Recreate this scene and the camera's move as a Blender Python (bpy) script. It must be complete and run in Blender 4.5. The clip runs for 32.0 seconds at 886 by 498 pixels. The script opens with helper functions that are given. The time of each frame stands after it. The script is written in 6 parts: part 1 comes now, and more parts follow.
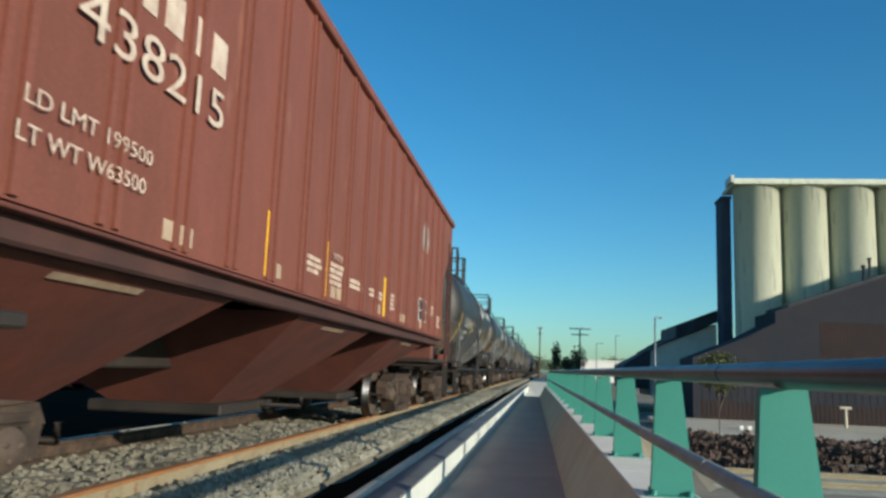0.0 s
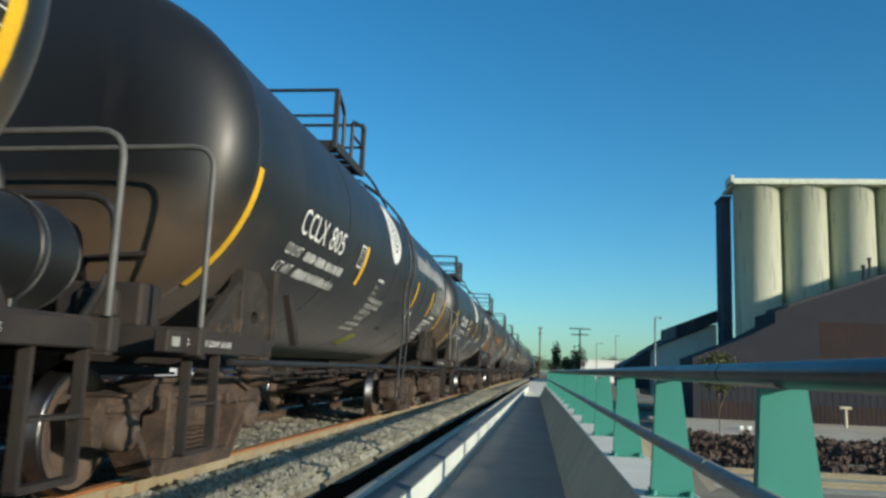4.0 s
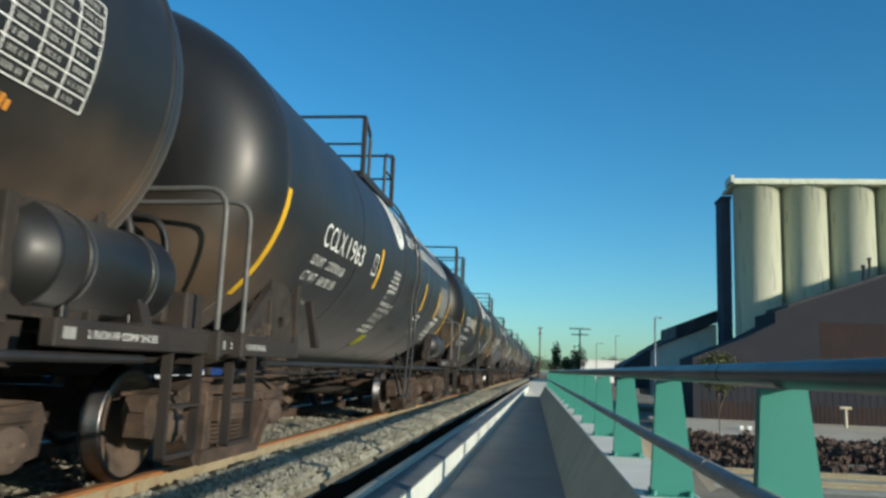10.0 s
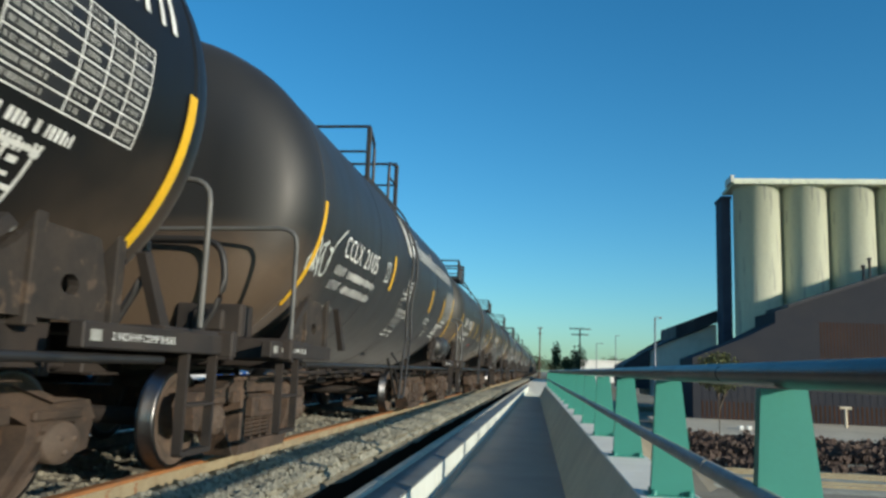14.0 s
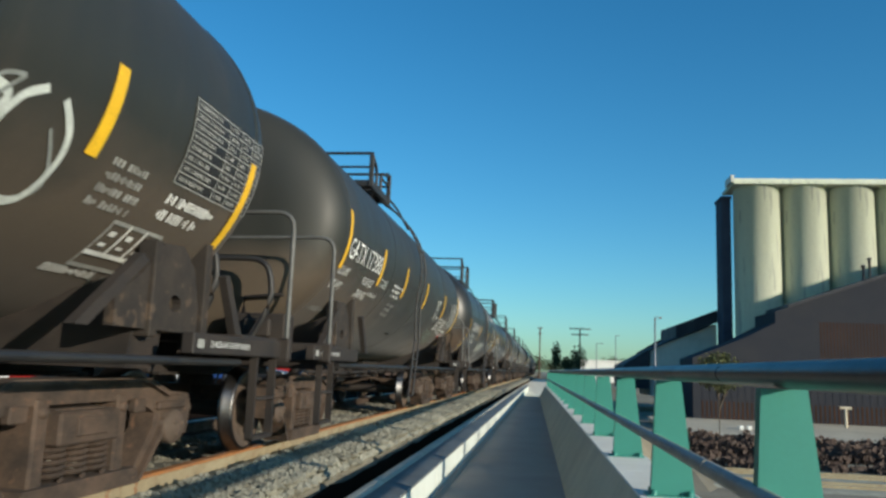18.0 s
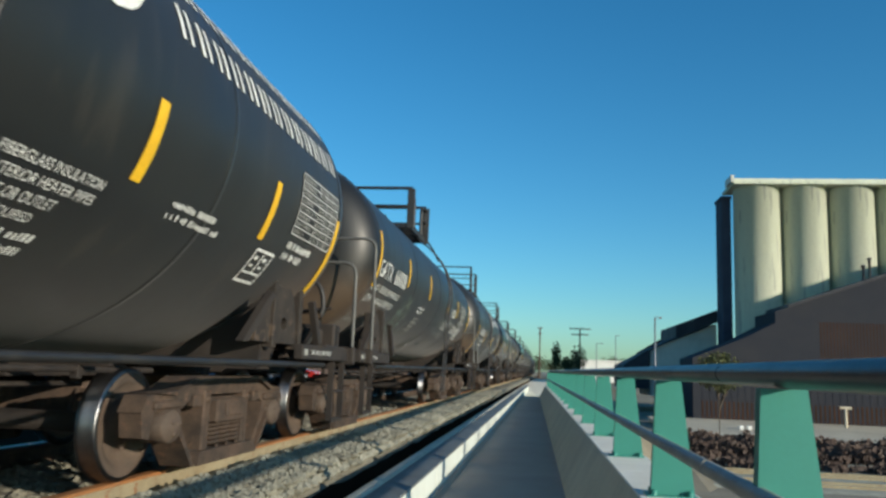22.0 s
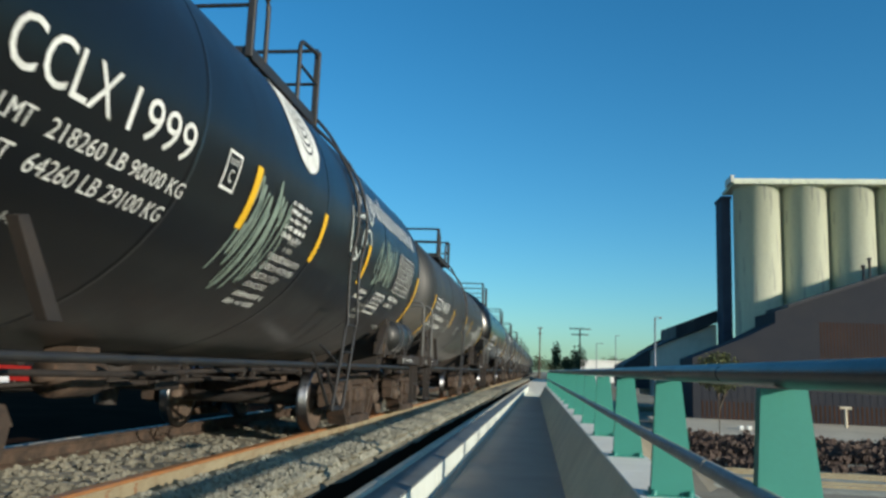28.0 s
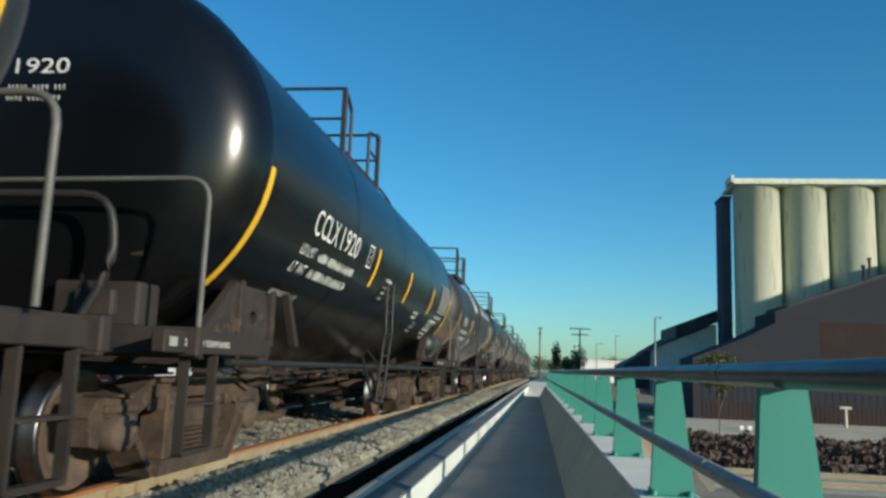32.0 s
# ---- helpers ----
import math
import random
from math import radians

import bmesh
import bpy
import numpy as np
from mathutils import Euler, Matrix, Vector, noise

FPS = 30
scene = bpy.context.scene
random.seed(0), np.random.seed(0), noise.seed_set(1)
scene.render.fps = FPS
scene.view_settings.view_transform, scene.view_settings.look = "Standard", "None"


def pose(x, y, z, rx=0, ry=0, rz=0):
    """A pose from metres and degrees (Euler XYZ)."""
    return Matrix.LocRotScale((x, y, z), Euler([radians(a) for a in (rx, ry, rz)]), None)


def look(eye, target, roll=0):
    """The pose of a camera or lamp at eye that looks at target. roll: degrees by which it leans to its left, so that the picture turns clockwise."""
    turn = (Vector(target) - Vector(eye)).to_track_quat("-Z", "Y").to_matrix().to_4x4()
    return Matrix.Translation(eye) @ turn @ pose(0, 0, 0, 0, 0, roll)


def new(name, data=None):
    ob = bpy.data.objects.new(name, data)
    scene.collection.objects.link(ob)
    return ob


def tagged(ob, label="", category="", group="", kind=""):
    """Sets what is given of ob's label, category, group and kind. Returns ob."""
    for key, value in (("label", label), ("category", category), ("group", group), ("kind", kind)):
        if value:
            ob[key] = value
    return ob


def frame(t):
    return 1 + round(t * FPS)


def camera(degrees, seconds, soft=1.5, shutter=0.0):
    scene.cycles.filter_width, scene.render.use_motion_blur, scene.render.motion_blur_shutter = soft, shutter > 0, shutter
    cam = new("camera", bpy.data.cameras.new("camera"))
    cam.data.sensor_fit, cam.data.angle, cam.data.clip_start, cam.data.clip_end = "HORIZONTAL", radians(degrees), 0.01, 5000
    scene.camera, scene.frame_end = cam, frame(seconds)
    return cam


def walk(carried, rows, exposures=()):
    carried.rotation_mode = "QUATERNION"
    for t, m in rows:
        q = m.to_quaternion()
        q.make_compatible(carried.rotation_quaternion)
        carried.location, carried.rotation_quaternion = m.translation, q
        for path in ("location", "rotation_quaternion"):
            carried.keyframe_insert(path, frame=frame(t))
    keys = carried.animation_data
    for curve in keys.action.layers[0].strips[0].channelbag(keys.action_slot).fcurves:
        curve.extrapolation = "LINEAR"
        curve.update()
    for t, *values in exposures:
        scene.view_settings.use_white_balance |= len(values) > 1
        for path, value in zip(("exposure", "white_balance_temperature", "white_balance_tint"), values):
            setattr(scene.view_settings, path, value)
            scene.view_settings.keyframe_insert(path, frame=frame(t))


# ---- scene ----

# Metres; z = 0 is the top of the rails, +Y runs along the track away from the camera, +X is the bridge railing's side.
EYE = Vector((0.0, 0.0, 0.92))
cam = camera(59.5, 32.0, soft=2.8, shutter=0.1)
FWD = Vector((-0.13294, 0.97950, 0.15133))
VIEW = look(EYE, EYE + FWD, 2.19)
walk(cam, [(0.0, VIEW), (32.0, VIEW)])

# ---------------------------------------------------------------- light
SUN_AZ, SUN_EL = radians(125), radians(13.3)
SUN_DIR = Vector((math.sin(SUN_AZ) * math.cos(SUN_EL), math.cos(SUN_AZ) * math.cos(SUN_EL), math.sin(SUN_EL)))
world = bpy.data.worlds.new("world")
scene.world = world
world.use_nodes = True
wn = world.node_tree.nodes
sky = wn.new("ShaderNodeTexSky")
sky.sky_type = "NISHITA"
sky.sun_disc = False
sky.sun_elevation, sky.sun_rotation = SUN_EL, SUN_AZ
sky.air_density, sky.dust_density, sky.ozone_density = 1.0, 0.55, 3.4
wn["Background"].inputs["Strength"].default_value = 0.164
tint = wn.new("ShaderNodeMix")
tint.data_type, tint.blend_type = "RGBA", "MULTIPLY"
tint.inputs["Factor"].default_value = 1.0
tint.inputs["B"].default_value = (0.69, 0.965, 1.005, 1)
deep = wn.new("ShaderNodeHueSaturation")
deep.inputs["Saturation"].default_value = 1.14
world.node_tree.links.new(sky.outputs["Color"], tint.inputs["A"])
world.node_tree.links.new(tint.outputs["Result"], deep.inputs["Color"])
world.node_tree.links.new(deep.outputs["Color"], wn["Background"].inputs["Color"])
sun = new("sun", bpy.data.lights.new("sun", "SUN"))
sun.data.energy, sun.data.angle, sun.data.color = 5.0, radians(0.53), (1.0, 0.90, 0.74)
sun.matrix_world = look(SUN_DIR * 100, (0, 0, 0))
scene.view_settings.exposure = 0.0


# ---------------------------------------------------------------- materials
def mat(name, c1, c2=None, rough=0.6, metal=0.0, scale=2.0, fine=40.0, bump=0.15, dist=0.01, rough2=None, streak=1.0, spec=0.5, obj=0.0, c3=None, c3_at=0.62, grit=0.28, spray=None, coat=0.0, coat_rough=0.2, reach=(4.4, 6.6), dust=0.0):
    """Two-colour weathered surface: broad stains, fine grain, relief; c3 adds sharp patches, spray brown wheel-thrown dirt low on a car's ends."""
    m = bpy.data.materials.new(name)
    m.use_nodes = True
    nt = m.node_tree
    n, l = nt.nodes, nt.links
    b = n["Principled BSDF"]
    c2 = c2 or tuple(x * 0.7 for x in c1)
    tc = n.new("ShaderNodeTexCoord")
    mp = n.new("ShaderNodeMapping")
    mp.inputs["Scale"].default_value = (1, 1, streak)
    l.new(tc.outputs["Object"], mp.inputs["Vector"])
    big = n.new("ShaderNodeTexNoise")
    big.inputs["Scale"].default_value, big.inputs["Detail"].default_value, big.inputs["Roughness"].default_value = scale, 6, 0.62
    l.new(mp.outputs["Vector"], big.inputs["Vector"])
    small = n.new("ShaderNodeTexNoise")
    small.inputs["Scale"].default_value, small.inputs["Detail"].default_value = fine, 4
    l.new(tc.outputs["Object"], small.inputs["Vector"])
    ramp = n.new("ShaderNodeMapRange")
    ramp.inputs["From Min"].default_value, ramp.inputs["From Max"].default_value = 0.36, 0.66
    l.new(big.outputs["Fac"], ramp.inputs["Value"])
    mix = n.new("ShaderNodeMix")
    mix.data_type = "RGBA"
    mix.inputs["A"].default_value, mix.inputs["B"].default_value = (*c1, 1), (*c2, 1)
    l.new(ramp.outputs["Result"], mix.inputs["Factor"])
    col = mix.outputs["Result"]
    if c3:
        r3 = n.new("ShaderNodeMapRange")
        r3.inputs["From Min"].default_value, r3.inputs["From Max"].default_value = c3_at, c3_at + 0.08
        n3 = n.new("ShaderNodeTexNoise")
        n3.inputs["Scale"].default_value, n3.inputs["Detail"].default_value = scale * 3.1, 8
        l.new(mp.outputs["Vector"], n3.inputs["Vector"])
        l.new(n3.outputs["Fac"], r3.inputs["Value"])
        m3 = n.new("ShaderNodeMix")
        m3.data_type = "RGBA"
        m3.inputs["B"].default_value = (*c3, 1)
        l.new(r3.outputs["Result"], m3.inputs["Factor"])
        l.new(col, m3.inputs["A"])
        col = m3.outputs["Result"]
    if spray:
        xyz = n.new("ShaderNodeSeparateXYZ")
        l.new(tc.outputs["Object"], xyz.inputs["Vector"])
        away = n.new("ShaderNodeMath")
        away.operation = "ABSOLUTE"
        l.new(xyz.outputs["Y"], away.inputs[0])
        ends, low = n.new("ShaderNodeMapRange"), n.new("ShaderNodeMapRange")
        ends.inputs["From Min"].default_value, ends.inputs["From Max"].default_value = reach
        low.inputs["From Min"].default_value, low.inputs["From Max"].default_value = 2.35, 1.35
        l.new(away.outputs["Value"], ends.inputs["Value"])
        l.new(xyz.outputs["Z"], low.inputs["Value"])
        blot = n.new("ShaderNodeTexNoise")
        blot.inputs["Scale"].default_value, blot.inputs["Detail"].default_value = 2.3, 9
        l.new(tc.outputs["Object"], blot.inputs["Vector"])
        cover = blot.outputs["Fac"]
        for k in (ends, low):
            mul = n.new("ShaderNodeMath")
            mul.operation = "MULTIPLY"
            l.new(cover, mul.inputs[0])
            l.new(k.outputs["Result"], mul.inputs[1])
            cover = mul.outputs["Value"]
        edge = n.new("ShaderNodeMapRange")
        edge.inputs["From Min"].default_value, edge.inputs["From Max"].default_value = 0.03, 0.21
        l.new(cover, edge.inputs["Value"])
        ms = n.new("ShaderNodeMix")
        ms.data_type = "RGBA"
        ms.inputs["B"].default_value = (*spray, 1)
        l.new(edge.outputs["Result"], ms.inputs["Factor"])
        l.new(col, ms.inputs["A"])
        col = ms.outputs["Result"]
    grain = n.new("ShaderNodeHueSaturation")
    vr = n.new("ShaderNodeMapRange")
    vr.inputs["To Min"].default_value, vr.inputs["To Max"].default_value = 1 - grit, 1 + grit
    l.new(small.outputs["Fac"], vr.inputs["Value"])
    val = vr.outputs["Result"]
    if obj:
        oi = n.new("ShaderNodeObjectInfo")
        orr = n.new("ShaderNodeMapRange")
        orr.inputs["To Min"].default_value, orr.inputs["To Max"].default_value = 1 - obj, 1 + obj
        l.new(oi.outputs["Random"], orr.inputs["Value"])
        mu = n.new("ShaderNodeMath")
        mu.operation = "MULTIPLY"
        l.new(val, mu.inputs[0])
        l.new(orr.outputs["Result"], mu.inputs[1])
        val = mu.outputs["Value"]
    l.new(val, grain.inputs["Value"])
    l.new(col, grain.inputs["Color"])
    l.new(grain.outputs["Color"], b.inputs["Base Color"])
    rr = n.new("ShaderNodeMapRange")
    rr.inputs["To Min"].default_value, rr.inputs["To Max"].default_value = rough, rough2 if rough2 is not None else min(1, rough + 0.15)
    l.new(ramp.outputs["Result"], rr.inputs["Value"])
    l.new(rr.outputs["Result"], b.inputs["Roughness"])
    b.inputs["Metallic"].default_value = metal
    b.inputs["Specular IOR Level"].default_value = spec
    b.inputs["Coat Weight"].default_value, b.inputs["Coat Roughness"].default_value = coat, coat_rough
    b.inputs["Sheen Weight"].default_value, b.inputs["Sheen Roughness"].default_value = dust, 0.45
    if bump:
        bp = n.new("ShaderNodeBump")
        bp.inputs["Strength"].default_value, bp.inputs["Distance"].default_value = bump, dist
        l.new(small.outputs["Fac"], bp.inputs["Height"])
        l.new(bp.outputs["Normal"], b.inputs["Normal"])
    return m


BLACK = mat("black tank paint", (0.0050, 0.0055, 0.0055), (0.0081, 0.0081, 0.0076), 0.42, 0, 0.8, 60, 0.04, 0.004, 0.56, 0.22, spec=0.48, coat=0.22, coat_rough=0.34, c3=(0.014, 0.013, 0.0115), c3_at=0.58, grit=0.12, spray=(0.070, 0.048, 0.031), dust=0.08)
GLOSS = mat("glossy black tank paint", (0.0038, 0.0046, 0.0054), (0.0060, 0.0062, 0.0065), 0.32, 0, 0.7, 60, 0.02, 0.004, 0.44, 0.5, spec=0.32, coat=0.30, coat_rough=0.26, grit=0.1, spray=(0.045, 0.034, 0.024), dust=0.04)
SHINY = mat("fresh glossy black tank paint", (0.0030, 0.0034, 0.0042), (0.0050, 0.0050, 0.0053), 0.27, 0, 0.7, 60, 0.02, 0.004, 0.26, 0.5)
DUSTY = mat("dusty black tank paint", (0.0080, 0.0087, 0.0084), (0.0129, 0.0125, 0.0113), 0.46, 0, 0.9, 50, 0.06, 0.004, 0.62, 0.22, spec=0.55, coat=0.12, coat_rough=0.38, c3=(0.021, 0.019, 0.0155), c3_at=0.58, grit=0.14, spray=(0.090, 0.062, 0.040), dust=0.08)
CLEAN = mat("clean black tank paint", (0.0050, 0.0056, 0.0058), (0.0085, 0.0086, 0.0084), 0.36, 0, 0.8, 60, 0.03, 0.004, 0.48, 0.22, spec=0.26, grit=0.1, spray=(0.060, 0.044, 0.031), dust=0.04)
SATIN = mat("weathered satin black tank paint", (0.0127, 0.0140, 0.0140), (0.0183, 0.0187, 0.0174), 0.36, 0, 0.8, 50, 0.05, 0.004, 0.47, 0.22, spec=0.50, c3=(0.028, 0.026, 0.022), c3_at=0.58, grit=0.12, spray=(0.080, 0.055, 0.037), dust=0.09)
GREYT = mat("faded grey-black tank paint", (0.0145, 0.0160, 0.0150), (0.0225, 0.0222, 0.0205), 0.50, 0, 0.8, 50, 0.05, 0.004, 0.64, 0.22, spec=0.5, coat=0.10, coat_rough=0.38, c3=(0.042, 0.040, 0.036), c3_at=0.57, grit=0.14, spray=(0.062, 0.057, 0.047), reach=(-1.0, 3.0), dust=0.06)
# Brown dirt runs far along the belly, also lightening it like ground bounce.
OLIVE = mat("grimy olive-black tank paint", (0.0154, 0.0172, 0.0132), (0.0233, 0.0233, 0.0180), 0.48, 0, 0.9, 50, 0.08, 0.004, 0.64, 0.22, spec=0.5, coat=0.12, coat_rough=0.38, c3=(0.032, 0.0285, 0.022), c3_at=0.58, grit=0.14, spray=(0.082, 0.062, 0.043), reach=(1.2, 5.4), dust=0.06)
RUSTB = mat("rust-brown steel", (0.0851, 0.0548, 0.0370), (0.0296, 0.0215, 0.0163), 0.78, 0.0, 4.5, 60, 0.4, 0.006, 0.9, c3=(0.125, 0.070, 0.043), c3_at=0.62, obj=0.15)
SADDLE = mat("brown-dusted bracket steel", (0.034, 0.025, 0.018), (0.017, 0.014, 0.012), 0.75, 0, 3, 60, 0.2, 0.004, 0.9, c3=(0.070, 0.048, 0.033), c3_at=0.58)
GRIME = mat("greasy underframe steel", (0.0197, 0.0164, 0.0148), (0.0377, 0.0287, 0.0230), 0.65, 0.1, 3, 60, 0.25, 0.005, 0.85)
RAILING = mat("dark painted pipe", (0.016, 0.016, 0.017), (0.028, 0.026, 0.024), 0.45, 0.0, 4, 60, 0.1, 0.003, 0.6)
WHEELF = mat("rusty wheel face", (0.1084, 0.0758, 0.0549), (0.0650, 0.0477, 0.0361), 0.7, 0.0, 4, 50, 0.25, 0.004, 0.85)
TREAD = mat("polished tread steel", (0.20, 0.20, 0.21), (0.13, 0.125, 0.12), 0.28, 1.0, 6, 80, 0.05, 0.002, 0.40)
YELLOW = mat("yellow reflective strip", (0.85, 0.50, 0.02), (0.70, 0.40, 0.02), 0.45, 0, 4, 80, 0.04, 0.002, 0.6)
WHITE = mat("white lettering paint", (0.80, 0.80, 0.76), (0.58, 0.58, 0.54), 0.55, 0, 5, 80, 0.04, 0.002, 0.7)
DIMW = mat("worn pale lettering paint", (0.36, 0.36, 0.33), (0.22, 0.22, 0.20), 0.6, 0, 6, 80, 0.04, 0.002, 0.75)
ORANGE = mat("orange lettering paint", (0.75, 0.30, 0.04), (0.55, 0.21, 0.03), 0.55, 0, 5, 80, 0.04, 0.002, 0.7)
PLAC = mat("dark stencil panel paint", (0.012, 0.012, 0.013), (0.02, 0.02, 0.02), 0.5, 0, 5, 80, 0.02, 0.002, 0.6)
REDP = mat("red hopper paint", (0.215, 0.068, 0.044), (0.165, 0.054, 0.036), 0.55, 0, 0.9, 50, 0.08, 0.004, 0.72, 0.35, c3=(0.26, 0.105, 0.07), c3_at=0.63)
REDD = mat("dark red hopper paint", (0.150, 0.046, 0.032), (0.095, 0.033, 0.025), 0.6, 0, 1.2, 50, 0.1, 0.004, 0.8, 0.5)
# Hopper red darkened to hold the shade under the body; ladders share it.
REDK = mat("red-black paint with sill shade", (0.050, 0.022, 0.020), (0.075, 0.032, 0.026), 0.7, 0, 2.0, 50, 0.15, 0.004, 0.85, 0.5)
DECAL = mat("yellow-green decal film", (0.48, 0.46, 0.03), (0.30, 0.36, 0.03), 0.45, 0, 8, 80, 0.02, 0.002, 0.5)
GRAF = mat("pale spray paint", (0.62, 0.65, 0.60), (0.42, 0.45, 0.42), 0.6, 0, 6, 60, 0.02, 0.002, 0.7)
GRAFG = mat("greenish spray paint", (0.26, 0.33, 0.27), (0.16, 0.22, 0.18), 0.6, 0, 6, 60, 0.02, 0.002, 0.7)
CREAM = mat("faded cream lettering paint", (0.66, 0.55, 0.45), (0.45, 0.33, 0.26), 0.65, 0, 7, 80, 0.03, 0.002, 0.8)
CREAMD = mat("weathered beige patch paint", (0.46, 0.35, 0.25), (0.36, 0.25, 0.17), 0.7, 0, 7, 80, 0.03, 0.002, 0.8)
GRAFH = mat("thin hazy spray paint", (0.165, 0.182, 0.160), (0.085, 0.094, 0.083), 0.65, 0, 5, 60, 0.02, 0.002, 0.75)
GRAFR = mat("red spray paint", (0.62, 0.05, 0.03), (0.48, 0.04, 0.03), 0.5, 0, 6, 60, 0.02, 0.002, 0.6)
GREEN = mat("teal-green post paint", (0.037, 0.240, 0.192), (0.032, 0.215, 0.172), 0.45, 0, 1.6, 50, 0.05, 0.003, 0.58, grit=0.06)
MIDR = mat("pale galvanised lower rail", (0.36, 0.355, 0.325), (0.26, 0.255, 0.235), 0.5, 0.2, 3, 60, 0.06, 0.003, 0.6, 0.3)
ALU = mat("galvanised rail tube", (0.080, 0.082, 0.086), (0.055, 0.056, 0.058), 0.38, 0.35, 3, 60, 0.06, 0.003, 0.42, 0.3)
CONC = mat("grey concrete", (0.63, 0.58, 0.47), (0.51, 0.465, 0.375), 0.85, 0, 1.6, 45, 0.35, 0.006, 0.95, 0.6, spec=0.18)
CONCD = mat("weathered parapet concrete", (0.6820, 0.6105, 0.4455), (0.5500, 0.4895, 0.3575), 0.9, 0, 1.3, 45, 0.3, 0.006, 0.95, 0.8, spec=0.18, grit=0.14)
CONCW = mat("whitewashed concrete panel", (0.68, 0.73, 0.66), (0.60, 0.645, 0.58), 0.75, 0, 2.2, 45, 0.2, 0.005, 0.85, 0.5, obj=0.06, grit=0.1)
# Paler than the parapet wall below it.
COPE = mat("pale coping concrete", (0.90, 0.87, 0.76), (0.80, 0.77, 0.66), 0.85, 0, 1.4, 45, 0.2, 0.004, 0.95, 0.6, spec=0.18, grit=0.1)
# One capping in two tones: highlight painted on the edge, shade on the slope.
CAPE = mat("capping edge with painted highlight", (0.52, 0.50, 0.41), (0.42, 0.405, 0.335), 0.75, 0, 2.4, 50, 0.1, 0.003, 0.85, spec=0.2)
CAP = mat("galvanised capping", (0.15, 0.165, 0.165), (0.11, 0.12, 0.12), 0.55, 0.15, 2.5, 50, 0.1, 0.003, 0.6)
ROADC = mat("dusty road concrete", (0.58, 0.51, 0.385), (0.46, 0.40, 0.30), 0.9, 0, 0.25, 6, 0.2, 0.02, 0.95, spec=0.18)
CONCP = mat("pale sunlit concrete", (0.92, 0.85, 0.68), (0.82, 0.75, 0.60), 0.9, 0, 0.7, 30, 0.2, 0.006, 0.95, spec=0.18)
ASPH = mat("worn asphalt walkway", (0.4428, 0.3402, 0.2646), (0.5184, 0.4050, 0.3186), 0.85, 0, 0.8, 120, 0.5, 0.006, 0.95, spec=0.18)
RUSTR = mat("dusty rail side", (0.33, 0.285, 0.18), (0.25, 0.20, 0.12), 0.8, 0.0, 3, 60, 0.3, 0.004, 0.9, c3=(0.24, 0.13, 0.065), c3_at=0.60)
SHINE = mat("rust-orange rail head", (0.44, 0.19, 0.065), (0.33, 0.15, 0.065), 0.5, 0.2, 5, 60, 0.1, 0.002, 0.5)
# Darker copy of the ballast grey: shade under the train is in the colour.
BALLD = mat("crib ballast with under-train shade", (0.22, 0.21, 0.165), (0.135, 0.128, 0.10), 0.92, 0, 1.0, 30, 0.4, 0.01, 0.97, obj=0.2, spec=0.18)
GRAFD = mat("faded pale spray paint", (0.27, 0.285, 0.265), (0.17, 0.18, 0.165), 0.6, 0, 5, 60, 0.02, 0.002, 0.7)
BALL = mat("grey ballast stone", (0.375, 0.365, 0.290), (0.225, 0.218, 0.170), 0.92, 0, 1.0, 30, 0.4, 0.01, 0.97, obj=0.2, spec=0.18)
TIE = mat("weathered concrete tie", (0.25, 0.235, 0.195), (0.18, 0.168, 0.14), 0.9, 0, 2, 40, 0.3, 0.006, 0.95, obj=0.12, spec=0.18)
SOIL = mat("pale dry ground", (0.33, 0.29, 0.215), (0.22, 0.19, 0.135), 0.95, 0, 0.12, 6, 0.5, 0.03, 1.0, c3=(0.12, 0.115, 0.06), c3_at=0.60, spec=0.18)
SILO = mat("pale silo concrete", (0.66, 0.685, 0.535), (0.56, 0.585, 0.46), 0.85, 0, 0.5, 3, 0.25, 0.02, 0.95, 0.12, c3=(0.43, 0.45, 0.37), c3_at=0.60, grit=0.10, spec=0.18)
DARKB = mat("dark corrugated cladding", (0.0276, 0.0300, 0.0384), (0.0360, 0.0372, 0.0432), 0.8, 0, 0.3, 8, 0.1, 0.01, 0.9, spec=0.12)
SHAFT = mat("blue-grey shaft cladding", (0.060, 0.066, 0.090), (0.045, 0.050, 0.070), 0.8, 0, 0.3, 8, 0.1, 0.01, 0.9, spec=0.12)
BROWNB = mat("brown corrugated cladding", (0.060, 0.028, 0.016), (0.034, 0.020, 0.014), 0.8, 0, 0.4, 8, 0.1, 0.01, 0.9, spec=0.08)
GREYB = mat("grey shed cladding", (0.62, 0.61, 0.53), (0.52, 0.51, 0.44), 0.7, 0, 0.4, 8, 0.1, 0.01, 0.8)
ROOFD = mat("dark shed roof", (0.030, 0.032, 0.040), (0.022, 0.024, 0.030), 0.7, 0, 0.5, 8, 0.1, 0.01, 0.85)
WHITEB = mat("white painted wall", (0.78, 0.78, 0.74), (0.66, 0.66, 0.62), 0.7, 0, 0.4, 8, 0.1, 0.01, 0.8)
WOOD = mat("weathered pole timber", (0.12, 0.085, 0.06), (0.08, 0.06, 0.045), 0.85, 0, 2, 30, 0.3, 0.01, 0.95)
STEELP = mat("grey pole steel", (0.28, 0.29, 0.30), (0.2, 0.2, 0.21), 0.5, 0.6, 2, 30, 0.1, 0.005, 0.6)
LEAF = mat("dark green foliage", (0.035, 0.060, 0.020), (0.060, 0.075, 0.030), 0.7, 0, 2.5, 12, 0.2, 0.02, 0.85)
